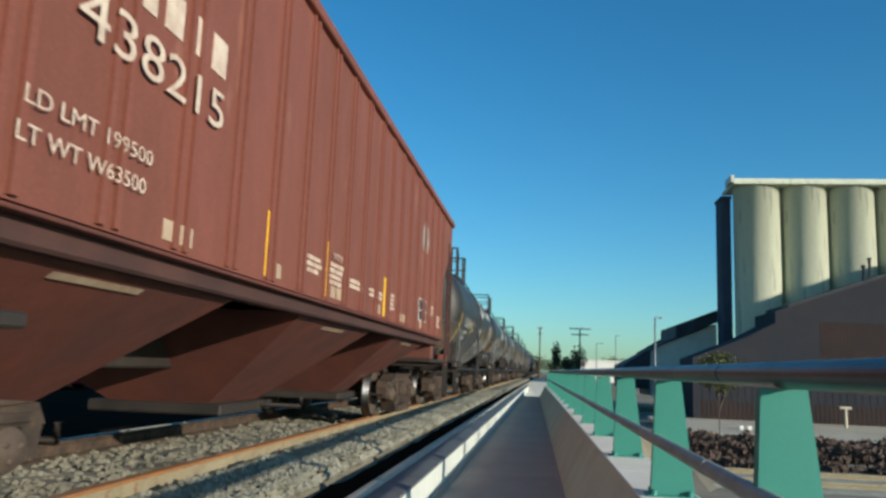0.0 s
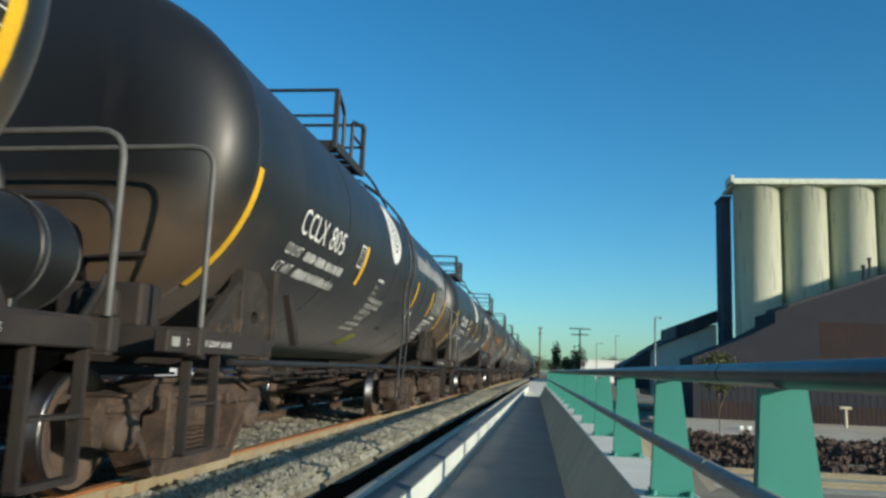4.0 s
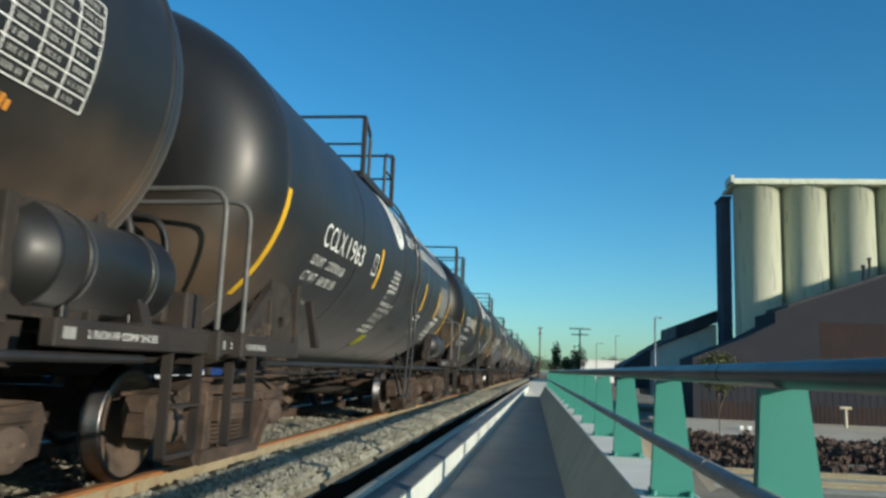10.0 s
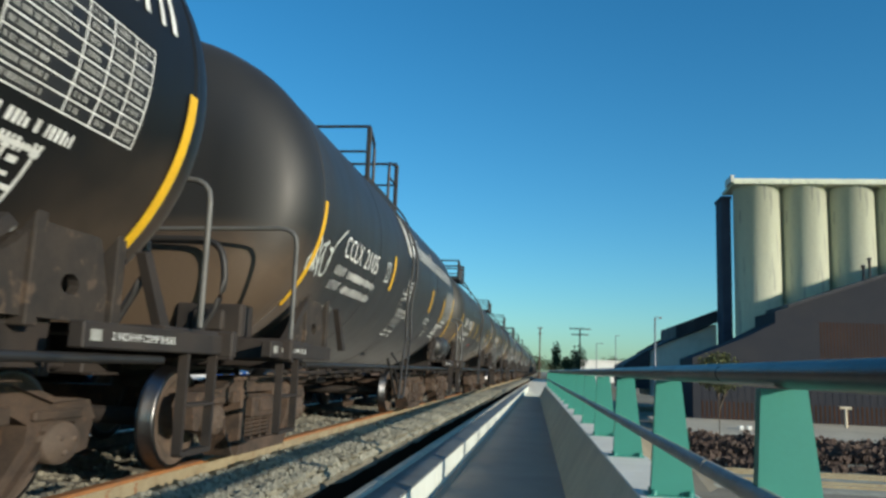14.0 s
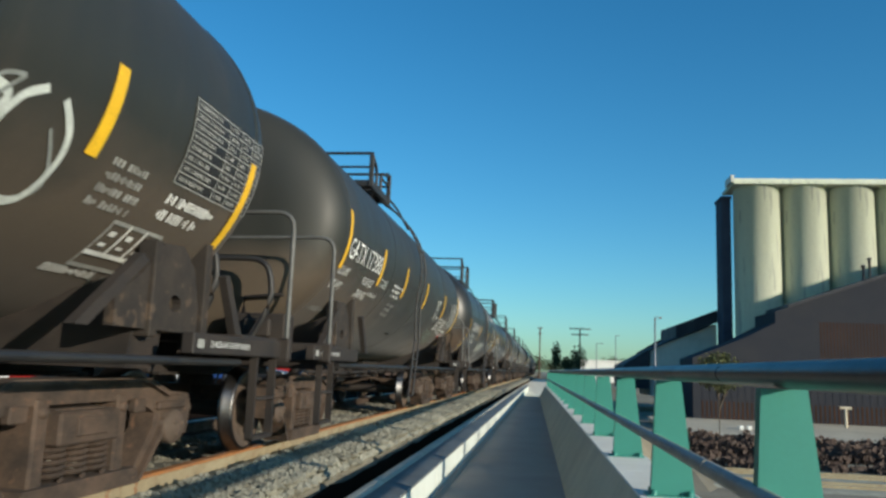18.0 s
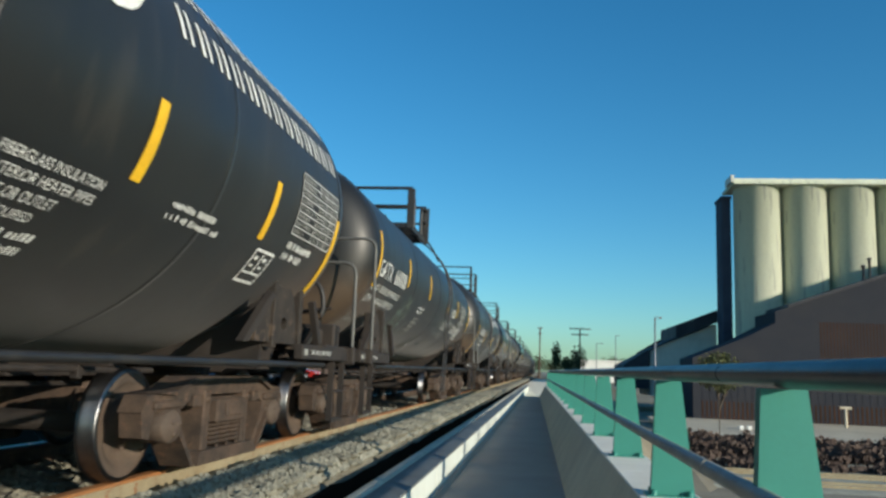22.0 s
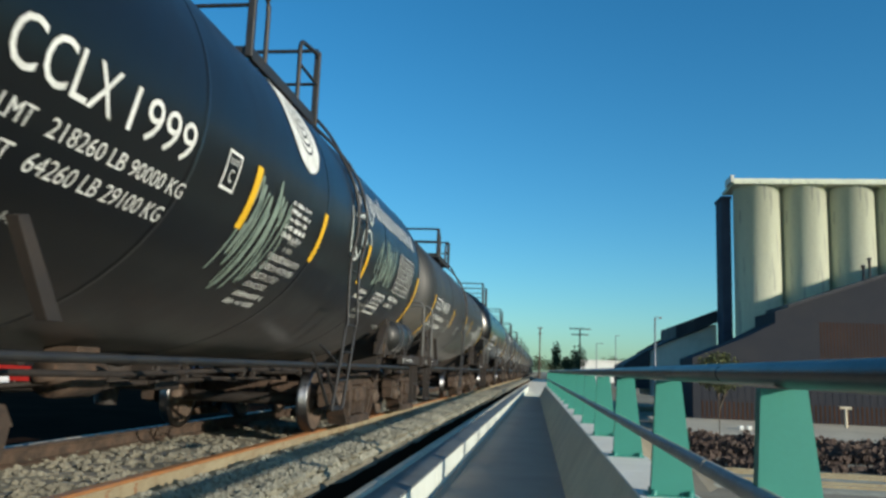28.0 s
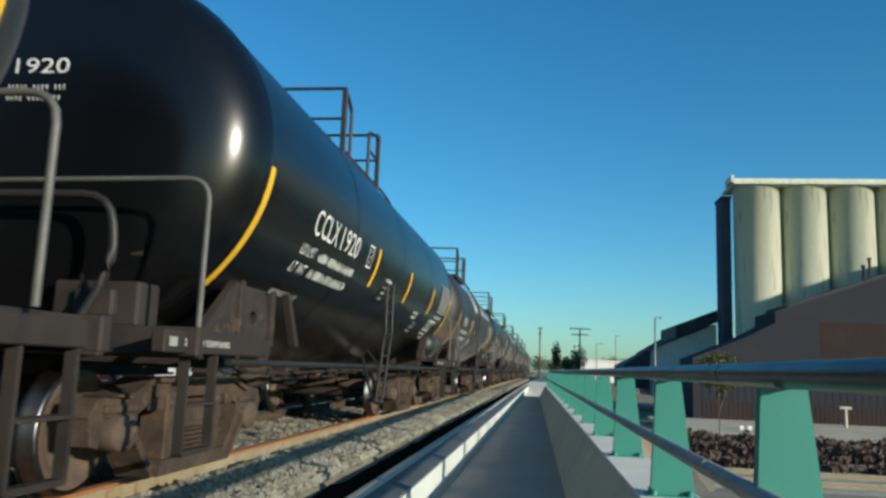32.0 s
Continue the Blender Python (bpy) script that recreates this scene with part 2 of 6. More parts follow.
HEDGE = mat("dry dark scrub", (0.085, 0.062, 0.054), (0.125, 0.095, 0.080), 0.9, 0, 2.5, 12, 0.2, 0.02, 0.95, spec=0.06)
LEAFY = mat("sunlit yellow-green foliage", (0.11, 0.12, 0.045), (0.075, 0.085, 0.03), 0.7, 0, 2.5, 12, 0.2, 0.02, 0.85)
# Lot asphalt; on the retaining edge this near-black stands in for shade.
LOT = mat("dark lot asphalt and edge shade", (0.028, 0.017, 0.012), (0.038, 0.023, 0.016), 0.95, 0, 0.5, 60, 0.4, 0.006, 1.0, spec=0.0)
PIPEG = mat("worn grey pipe paint", (0.12, 0.12, 0.112), (0.08, 0.08, 0.076), 0.5, 0.1, 4, 60, 0.1, 0.003, 0.65)
CARR = mat("red car paint", (0.42, 0.025, 0.02), (0.36, 0.022, 0.018), 0.25, 0, 1, 60, 0.0, 0.002, 0.3)
CARW = mat("white car paint", (0.75, 0.76, 0.76), (0.68, 0.69, 0.69), 0.25, 0, 1, 60, 0.0, 0.002, 0.3)
CARB = mat("blue car paint", (0.03, 0.08, 0.26), (0.025, 0.065, 0.22), 0.25, 0, 1, 60, 0.0, 0.002, 0.3)
CARK = mat("dark grey car paint", (0.03, 0.032, 0.035), (0.025, 0.026, 0.028), 0.25, 0, 1, 60, 0.0, 0.002, 0.3)
TYRE = mat("tyre rubber", (0.02, 0.02, 0.02), (0.03, 0.03, 0.03), 0.85, 0, 8, 60, 0.2, 0.003, 0.9)
GLASS = mat("tinted car glass", (0.012, 0.015, 0.017), (0.012, 0.015, 0.017), 0.06, 0, 1, 60, 0.0, 0.002, 0.08, spec=0.7)
LAMPW = mat("clear lamp lens", (0.6, 0.6, 0.6), (0.5, 0.5, 0.5), 0.15, 0, 4, 60, 0.0, 0.002, 0.2)
LAMPR = mat("red lamp lens", (0.4, 0.02, 0.02), (0.3, 0.015, 0.015), 0.2, 0, 4, 60, 0.0, 0.002, 0.25)
BARK = mat("grey-brown bark", (0.10, 0.075, 0.05), (0.07, 0.05, 0.035), 0.9, 0, 4, 30, 0.5, 0.02, 0.97)


# ---------------------------------------------------------------- mesh tools
class Shape:
    """Collects vertices and faces of one mesh."""

    def __init__(self):
        self.v, self.f, self.s = [], [], []

    def add(self, verts, faces, smooth=False):
        o = len(self.v)
        self.v += [tuple(p) for p in verts]
        self.f += [tuple(i + o for i in q) for q in faces]
        self.s += [smooth] * len(faces)
        return self

    def box(self, x0, x1, y0, y1, z0, z1, c=0.008):
        """A box with chamfered edges."""
        c = min(c, (x1 - x0) * 0.4, (y1 - y0) * 0.4, (z1 - z0) * 0.4)
        vs, idx = [], {}
        for sx in (0, 1):
            for sy in (0, 1):
                for sz in (0, 1):
                    X, Y, Z = (x0, x1)[sx], (y0, y1)[sy], (z0, z1)[sz]
                    dx, dy, dz = (c, -c)[sx], (c, -c)[sy], (c, -c)[sz]
                    for k, p in enumerate(((X, Y + dy, Z + dz), (X + dx, Y, Z + dz), (X + dx, Y + dy, Z))):
                        idx[sx, sy, sz, k] = len(vs)
                        vs.append(p)
        fs = []
        for s in (0, 1):
            q = [idx[s, a, b, 0] for a, b in ((0, 0), (1, 0), (1, 1), (0, 1))]
            fs.append(q if s else q[::-1])
            q = [idx[a, s, b, 1] for a, b in ((0, 0), (1, 0), (1, 1), (0, 1))]
            fs.append(q[::-1] if s else q)
            q = [idx[a, b, s, 2] for a, b in ((0, 0), (1, 0), (1, 1), (0, 1))]
            fs.append(q if s else q[::-1])
        for a in (0, 1):
            for b in (0, 1):
                fs.append([idx[0, a, b, 1], idx[1, a, b, 1], idx[1, a, b, 2], idx[0, a, b, 2]])
                fs.append([idx[a, 0, b, 0], idx[a, 1, b, 0], idx[a, 1, b, 2], idx[a, 0, b, 2]])
                fs.append([idx[a, b, 0, 0], idx[a, b, 1, 0], idx[a, b, 1, 1], idx[a, b, 0, 1]])
        for sx in (0, 1):
            for sy in (0, 1):
                for sz in (0, 1):
                    fs.append([idx[sx, sy, sz, k] for k in range(3)])
        return self.add(vs, fs)

    def tube(self, pts, r, n=6, closed=False, cap=True):
        pts = [Vector(p) for p in pts]
        vs, fs, m = [], [], len(pts)
        up = Vector((0, 0, 1))
        for i, p in enumerate(pts):
            a = pts[i - 1] if (i or closed) else p
            b = pts[(i + 1) % m] if (i < m - 1 or closed) else p
            d = (b - a).normalized()
            side = d.cross(up if abs(d.z) < 0.95 else Vector((1, 0, 0))).normalized()
            upv = side.cross(d)
            for k in range(n):
                t = 2 * math.pi * k / n
                vs.append(p + side * (r * math.cos(t)) + upv * (r * math.sin(t)))
        for i in range(m if closed else m - 1):
            j = (i + 1) % m
            for k in range(n):
                fs.append((i * n + k, i * n + (k + 1) % n, j * n + (k + 1) % n, j * n + k))
        self.add(vs, fs, n > 4)
        if cap and not closed:
            self.add(vs[:n], [tuple(range(n))[::-1]])
            self.add(vs[-n:], [tuple(range(n))])
        return self

    def lathe(self, prof, axis="z", at=(0, 0, 0), n=24, sx=1.0):
        """prof: (radius, height) pairs turned round an axis; sx stretches the first cross axis."""
        vs, fs, m = [], [], len(prof)
        for r, h in prof:
            for k in range(n):
                t = 2 * math.pi * k / n
                a, b = r * math.cos(t) * sx, r * math.sin(t)
                p = {"z": (a, b, h), "x": (h, a, b), "y": (a, h, b)}[axis]
                vs.append((p[0] + at[0], p[1] + at[1], p[2] + at[2]))
        for i in range(m - 1):
            for k in range(n):
                fs.append((i * n + k, i * n + (k + 1) % n, (i + 1) * n + (k + 1) % n, (i + 1) * n + k))
        self.add(vs, fs, True)
        return self

    def prism(self, poly, a, b, axis="x"):
        """A flat polygon pushed from a to b; poly in (y, z), (x, z) or (x, y)."""
        def pt(u, w, h):
            return {"x": (h, u, w), "y": (u, h, w), "z": (u, w, h)}[axis]
        n = len(poly)
        vs = [pt(u, w, a) for u, w in poly] + [pt(u, w, b) for u, w in poly]
        fs = [tuple(range(n))[::-1], tuple(range(n, 2 * n))]
        fs += [(i, (i + 1) % n, n + (i + 1) % n, n + i) for i in range(n)]
        return self.add(vs, fs)

    def mesh(self, name, *mats):
        me = bpy.data.meshes.new(name)
        me.from_pydata(self.v, [], self.f)
        me.polygons.foreach_set("use_smooth", self.s)
        bm = bmesh.new()
        bm.from_mesh(me)
        bmesh.ops.recalc_face_normals(bm, faces=bm.faces)
        bm.to_mesh(me)
        bm.free()
        for m in mats:
            me.materials.append(m)
        return me


CACHE = {}


def cached(key, make):
    if key not in CACHE:
        CACHE[key] = make()
    return CACHE[key]


def part(name, shape, material, parent, label="", at=(0, 0, 0), turn=None):
    """Links a Shape or a ready mesh as one mesh object under a thing or a part."""
    me = shape.mesh(name, material) if isinstance(shape, Shape) else shape
    ob = new(name, me)
    ob.parent = parent
    ob.location = at
    if turn:
        ob.rotation_euler = [radians(a) for a in turn]
    if label:
        ob["label"] = label
    return ob


def thing(name, label, category, at=(0, 0, 0), group="", kind=""):
    ob = new(name)
    ob.location = at
    return tagged(ob, label, category, group, kind)


def arc(p0, p1, p2, n=5):
    """Points of a rounded corner from p0 by p1 to p2."""
    p0, p1, p2 = Vector(p0), Vector(p1), Vector(p2)
    return [p0 * (1 - t) ** 2 + p1 * 2 * t * (1 - t) + p2 * t ** 2 for t in [i / n for i in range(n + 1)]]


def bent(points, r):
    """A polyline with rounded corners."""
    out = [Vector(points[0])]
    for a, b, c in zip(points, points[1:], points[2:]):
        a, b, c = Vector(a), Vector(b), Vector(c)
        out += arc(b + (a - b).normalized() * min(r, (a - b).length * 0.45), b, b + (c - b).normalized() * min(r, (c - b).length * 0.45), 4)
    return out + [Vector(points[-1])]


# ---------------------------------------------------------------- the train
# The film is stretched sideways by about a third: all that lies across the track is built that much wider, to keep its angles.
TRACK_X = -4.47
BROAD = 1.095
GAUGE = 1.06
RAIL_Z = -0.085
AXLE, LONG = 0.87, 1.38
TA, TB, TZ = 2.0, 1.59, 2.585
WR = 0.455


def train_run(t):
    """Metres the train has rolled by t seconds."""
    u = t / 16 - 1
    return 0.88 * (127.1756 * (u + 1) - 5.4422 * (u * u - 1) - 0.15786 * (u ** 3 + 1))


SIZE = [1.0, 1.0]


def skin(y, z, off=0.004):
    """A point on the +X flank of a tank at height z, off metres proud."""
    a, b = TA * SIZE[0], TB * SIZE[0] * SIZE[1]
    s = max(-0.98, min(0.98, (z - TZ) / b))
    c = math.sqrt(1 - s * s)
    nx, nz = c / a, s / b
    k = math.hypot(nx, nz)
    return (a * c + off * nx / k, y, TZ + b * s + off * nz / k)


def skin_patch(shape, y0, y1, z0, z1, off=0.004, skew=0.0):
    """A curved rectangle of paint or foil on the tank's flank."""
    n = max(2, int(abs(z1 - z0) / 0.06) + 1)
    vs, fs = [], []
    for i in range(n + 1):
        t = i / n
        z = z0 + (z1 - z0) * t
        vs += [skin(y0 + skew * t, z, off), skin(y1 + skew * t, z, off)]
    for i in range(n):
        fs.append((2 * i, 2 * i + 1, 2 * i + 3, 2 * i + 2))
    return shape.add(vs, fs, True)


FONT_MESH = {}


def glyphs(text):
    """Flat outline mesh of a line of text, one unit high, from the built-in font."""
    if text not in FONT_MESH:
        cu = bpy.data.curves.new("line", "FONT")
        cu.body, cu.resolution_u = text, 3
        tmp = bpy.data.objects.new("line", cu)
        me = bpy.data.meshes.new_from_object(tmp)
        vs = [v.co.copy() for v in me.vertices]
        fs = [tuple(p.vertices) for p in me.polygons]
        xs = [v.x for v in vs]
        ys = [v.y for v in vs]
        w, h = max(xs) - min(xs), max(ys) - min(ys)
        vs = [((v.x - min(xs)) / w, (v.y - min(ys)) / h) for v in vs]
        FONT_MESH[text] = (vs, fs)
        bpy.data.objects.remove(tmp)
        bpy.data.meshes.remove(me)
    return FONT_MESH[text]


def skin_text(text, y0, y1, z0, z1):
    vs, fs = glyphs(text)
    return Shape().add([skin(y0 + (y1 - y0) * u, z0 + (z1 - z0) * w, 0.006) for u, w in vs], fs)


KNUCKLE = 0.36


def head_text(text, x0, x1, z0, z1, h, dome):
    """A line of text laid on the dished end that faces -Y."""
    vs, fs = glyphs(text)
    a, b = TA * SIZE[0], TB * SIZE[0] * SIZE[1]
    out = []
    for u, w in vs:
        x, z = x0 + (x1 - x0) * u, z0 + (z1 - z0) * w
        rho = min(1.0, math.hypot(x / a, (z - TZ) / b))
        out.append((x, -h - 0.058 - dome * math.sqrt(1 - (rho ** (1 / KNUCKLE)) ** 2), z))
    return Shape().add(out, fs)


def flat_text(text, x, y0, y1, z0, z1):
    vs, fs = glyphs(text)
    return Shape().add([(x, y0 + (y1 - y0) * u, z0 + (z1 - z0) * w) for u, w in vs], fs)


def skin_bars(rng, y0, y1, z, h, marks):
    """A line of unreadable stencilling: short bars of its size."""
    s = Shape()
    y = y0
    while y < y1 - 0.03:
        w = rng.choice((0.018, 0.026, 0.030)) if marks else (y1 - y0)
        d = rng.choice((0.0, 0.0, 0.25)) * h
        skin_patch(s, y, min(y + w, y1), z + d * (rng.random() < 0.5), z + h - d, 0.006)
        y += w + (0.014 if rng.random() < 0.82 else 0.05)
    return s


def scribble(rng, y0, y1, z0, z1, strokes, r):
    """Spray-painted loops that lie on the tank's flank."""
    s = Shape()
    for i in range(strokes):
        cy = y0 + (y1 - y0) * (i + rng.random()) / strokes
        pts = []
        ph, ph2, turns, loops = rng.random() * 6, rng.random() * 6, rng.uniform(5, 9), rng.uniform(4, 8)
        w = (y1 - y0) / strokes * rng.uniform(0.9, 1.9)
        lo, hi = z0 + (z1 - z0) * rng.uniform(0.0, 0.3), z1 - (z1 - z0) * rng.uniform(0.0, 0.3)
        for k in range(44):
            t = k / 43
            y = cy + w * (t - 0.5) + 0.30 * w * math.sin(ph + t * loops)
            z = (lo + hi) / 2 + (hi - lo) * 0.5 * math.sin(ph2 + t * turns)
            pts.append((max(y0 - 0.1, min(y1 + 0.1, y)), z))
        ribbon(s, pts, r, i)
    return s


def ribbon(s, pts, r, i):
    vs, fs = [], []
    for k, (y, z) in enumerate(pts):
        ya, za = pts[max(0, k - 1)]
        yb, zb = pts[min(len(pts) - 1, k + 1)]
        d = math.hypot(yb - ya, zb - za) or 1
        ny, nz = -(zb - za) / d * r, (yb - ya) / d * r
        vs += [skin(y + ny, z + nz, 0.0055 + 0.0006 * i), skin(y - ny, z - nz, 0.0055 + 0.0006 * i)]
        if k:
            fs.append((2 * k - 2, 2 * k - 1, 2 * k + 1, 2 * k))
    return s.add(vs, fs)


def spray_stroke(knots, r, i):
    """One smooth sprayed line through a few knots on the flank."""
    p = [knots[0]] + list(knots) + [knots[-1]]
    pts = []
    for k in range(1, len(p) - 2):
        for j in range(8):
            t = j / 8
            pts.append(tuple(0.5 * (2 * p[k][c] + (p[k + 1][c] - p[k - 1][c]) * t + (2 * p[k - 1][c] - 5 * p[k][c] + 4 * p[k + 1][c] - p[k + 2][c]) * t * t + (3 * p[k][c] - p[k - 1][c] - 3 * p[k + 1][c] + p[k + 2][c]) * t ** 3) for c in (0, 1)))
    pts.append(knots[-1])
    return ribbon(Shape(), pts, r, i)


def wheel_mesh():
    s = Shape()
    s.lathe([(0.0, 0.06), (0.10, 0.06), (0.13, 0.05), (0.15, 0.0), (0.27, -0.02), (0.33, 0.035), (0.37, 0.05), (0.415, 0.05)], "x", n=32)
    k = len(s.f)
    s.lathe([(0.415, 0.05), (WR - 0.012, 0.05), (WR, 0.038), (WR + 0.006, -0.04), (WR + 0.028, -0.058), (WR + 0.026, -0.085), (0.40, -0.09)], "x", n=32)
    j = len(s.f)
    s.lathe([(0.40, -0.09), (0.36, -0.08), (0.30, -0.05), (0.16, -0.05), (0.09, -0.09), (0.09, -0.12)], "x", n=32)
    me = s.mesh("wheel", WHEELF, TREAD)
    for p in me.polygons:
        p.material_index = 1 if k <= p.index < j else 0
    return me


def axle_mesh():
    return Shape().lathe([(0.0, -1.2), (0.07, -1.2), (0.07, -0.95), (0.085, -0.9), (0.085, 0.9), (0.07, 0.95), (0.07, 1.2), (0.0, 1.2)], "x", n=14).mesh("wheelset", GRIME)


def sideframe_mesh():
    """Cast side frame of a three-piece freight truck, centred on its bolster."""
    s = Shape()
    s.prism([(-1.16, 0.54), (-1.10, 0.66), (-0.80, 0.68), (-0.56, 0.78), (0.56, 0.78), (0.80, 0.68), (1.10, 0.66), (1.16, 0.54), (0.70, 0.53), (0.50, 0.64), (-0.50, 0.64), (-0.70, 0.53)], -0.09, 0.09)
    s.prism([(-1.02, 0.672), (-0.80, 0.69), (-0.57, 0.79), (0.57, 0.79), (0.80, 0.69), (1.02, 0.672), (0.80, 0.655), (0.55, 0.755), (-0.55, 0.755), (-0.80, 0.655)], -0.13, 0.13)
    for k in (-1, 1):
        s.prism([(k * 0.69, 0.55), (k * 0.78, 0.55), (k * 0.76, 0.40), (k * 0.54, 0.09), (k * 0.40, 0.09), (k * 0.40, 0.155), (k * 0.50, 0.165), (k * 0.68, 0.43)][::k], -0.09, 0.09)
        s.prism([(k * 0.765, 0.50), (k * 0.79, 0.50), (k * 0.765, 0.38), (k * 0.545, 0.08), (k * 0.52, 0.10), (k * 0.735, 0.40)][::k], -0.13, 0.13)
        s.prism([(k * 1.00, 0.56), (k * 1.15, 0.56), (k * 1.12, 0.36), (k * 1.04, 0.34)][::k], -0.085, 0.085)
        s.box(-0.105, 0.105, k * 0.33 - 0.05, k * 0.33 + 0.05, 0.12, 0.68, 0.012)
        s.box(-0.12, 0.12, k * 0.87 - 0.17, k * 0.87 + 0.17, 0.555, 0.615, 0.012)
        s.lathe([(0.0, 0.125), (0.03, 0.125), (0.036, 0.09)], "x", (0, k * 0.33, 0.60), 8)
        s.box(0.06, 0.12, k * 0.50 - 0.06, k * 0.50 + 0.06, 0.55, 0.65, 0.01)
    s.prism([(-0.50, 0.08), (0.50, 0.08), (0.46, 0.19), (-0.46, 0.19)], -0.15, 0.15)
    return s.mesh("side_frame", RUSTB)


def spring_mesh():
    pts = [(0.05 + 0.065 * math.cos(t), 0.065 * math.sin(t), 0.20 + 0.20 * t / 34.5) for t in [i * 0.6 for i in range(58)]]
    return Shape().tube(pts, 0.015, 4).mesh("coil_spring", RUSTB)


def bearing_mesh():
    s = Shape()
    s.lathe([(0.0, 0.145), (0.06, 0.145), (0.075, 0.125), (0.115, 0.12), (0.125, 0.105), (0.125, -0.08), (0.10, -0.10), (0.0, -0.10)], "x", n=18)
    for k in range(3):
        t = k * 2.094 + 0.4
        s.lathe([(0.0, 0.15), (0.018, 0.15), (0.018, 0.11)], "x", (0, 0.055 * math.cos(t), 0.055 * math.sin(t)), 6)
    return s.mesh("bearing_cap", WHEELF)


def bolster_mesh():
    """Cross beam of a truck; its block ends show between the side frames' columns."""
    s = Shape()
    s.prism([(-1.30, 0.42), (-1.30, 0.61), (-0.9, 0.64), (0.9, 0.64), (1.30, 0.61), (1.30, 0.42), (0.6, 0.34), (-0.6, 0.34)], -0.20, 0.20, "y")
    for k in (-1, 1):
        s.box(*sorted((k * 1.28, k * 1.385)), -0.25, 0.25, 0.40, 0.60, 0.015)
        s.box(*sorted((k * 1.38, k * 1.40)), -0.13, 0.13, 0.45, 0.56, 0.008)
    s.lathe([(0.2, 0.60), (0.2, 0.74), (0.16, 0.76), (0.0, 0.76)], "z", n=16)
    return s.mesh("bolster", RUSTB)


def brake_mesh():
    s = Shape()
    s.tube([(-0.98, -0.36, 0.36), (0.0, -0.30, 0.34), (0.98, -0.36, 0.36)], 0.04, 6)
    s.tube([(-0.98, 0.36, 0.36), (0.0, 0.30, 0.34), (0.98, 0.36, 0.36)], 0.04, 6)
    for sx in (-0.94, 0.94):
        for k in (-1, 1):
            s.prism([(k * 0.38, 0.26), (k * 0.45, 0.30), (k * 0.41, 0.44), (k * 0.47, 0.56), (k * 0.40, 0.58), (k * 0.34, 0.44)][::k], sx - 0.05, sx + 0.05)
    s.tube([(0.1, -0.34, 0.36), (0.06, -0.2, 0.62), (0.1, 0.34, 0.36)], 0.025, 5)
    return s.mesh("brake_rigging", RUSTB)


WHEELSETS = []


def add_truck(car, y, long=LONG):
    """A four-wheel freight truck under a car, its parts one by one."""
    truck = part("truck", cached("bolster", bolster_mesh), None, car, "rust-brown cast freight truck", (0, y, RAIL_Z))
    truck.scale = (1, long, 1.07)
    for sx in (-1, 1):
        fr = part("side_frame", cached("sideframe", sideframe_mesh), None, truck, at=(sx * 1.23, 0, 0), turn=(0, 0, 0 if sx > 0 else 180))
        for dy in (-0.17, 0.0, 0.17):
            part("coil_spring", cached("spring", spring_mesh), None, truck, at=(sx * 1.23, dy, 0), turn=(0, 0, 0 if sx > 0 else 180))
        for k in (-1, 1):
            part("bearing_cap", cached("bearing", bearing_mesh), None, truck, at=(sx * 1.26, k * AXLE, WR / 1.07), turn=(0, 0, 0 if sx > 0 else 180))
    part("brake_rigging", cached("brake", brake_mesh), None, truck)
    for k in (-1, 1):
        ws = part("wheelset", cached("axle", axle_mesh), None, car, at=(0, y + k * AXLE * long, RAIL_Z + WR))
        for sx in (-1, 1):
            part("wheel", cached("wheel", wheel_mesh), None, ws, "rusty wheel with a polished tread", at=(sx * GAUGE / BROAD, 0, 0), turn=(0, 0, 0 if sx > 0 else 180))
        WHEELSETS.append(ws)


def coupler_mesh():
    s = Shape()
    s.box(-0.09, 0.09, -0.9, -0.1, 0.78, 0.98, 0.02)
    s.prism([(-0.17, -0.12), (0.17, -0.12), (0.19, 0.10), (0.06, 0.16), (0.04, 0.04), (-0.10, 0.02), (-0.12, 0.14), (-0.20, 0.06)], 0.72, 1.02, "z")
    s.tube([(0.22, -0.5, 0.80), (0.24, -0.3, 0.55), (0.18, 0.0, 0.42), (0.10, 0.15, 0.60)], 0.025, 6)
    return s.mesh("coupler", GRIME)


def tank_mesh(length, material, size, tall, ext=0.0, dome=0.50):
    """Shell with dished ends; axis along Y, oval section."""
    h = length / 2 + ext
    prof = [(0.0, -h - dome)]
    for i in range(1, 21):
        t = math.pi / 2 * (i / 20) ** 1.6
        prof.append((math.sin(t) ** KNUCKLE, -h - dome * math.cos(t)))
    body = prof + [(1.0, -h + 0.001), (1.003, -h + 0.004), (1.003, -h + 0.05), (1.0, -h + 0.055), (1.0, -h + 0.08)]
    for f in (-0.5, 0.0, 0.5):
        y = f * h
        body += [(1.0, y - 0.045), (1.0, y - 0.02), (1.002, y - 0.015), (1.002, y + 0.015), (1.0, y + 0.02), (1.0, y + 0.045)]
    full = body + [(1.0, h - 0.08), (1.0, h - 0.055), (1.003, h - 0.05), (1.003, h - 0.004), (1.0, h - 0.001)] + [(r, -y) for r, y in prof[::-1]]
    s = Shape().lathe([(r * TB * size * tall, y) for r, y in full], "y", (0, 0, TZ), 72, TA / TB / tall)
    return s.mesh("tank_shell", material)


def stub_sill_mesh():
    s = Shape()
    s.box(-0.26, 0.26, -2.6, 0.95, 0.74, 1.06, 0.02)
    s.box(-0.34, 0.34, -2.55, 0.90, 0.73, 0.76, 0.008)
    return s.mesh("stub_sill", GRIME)


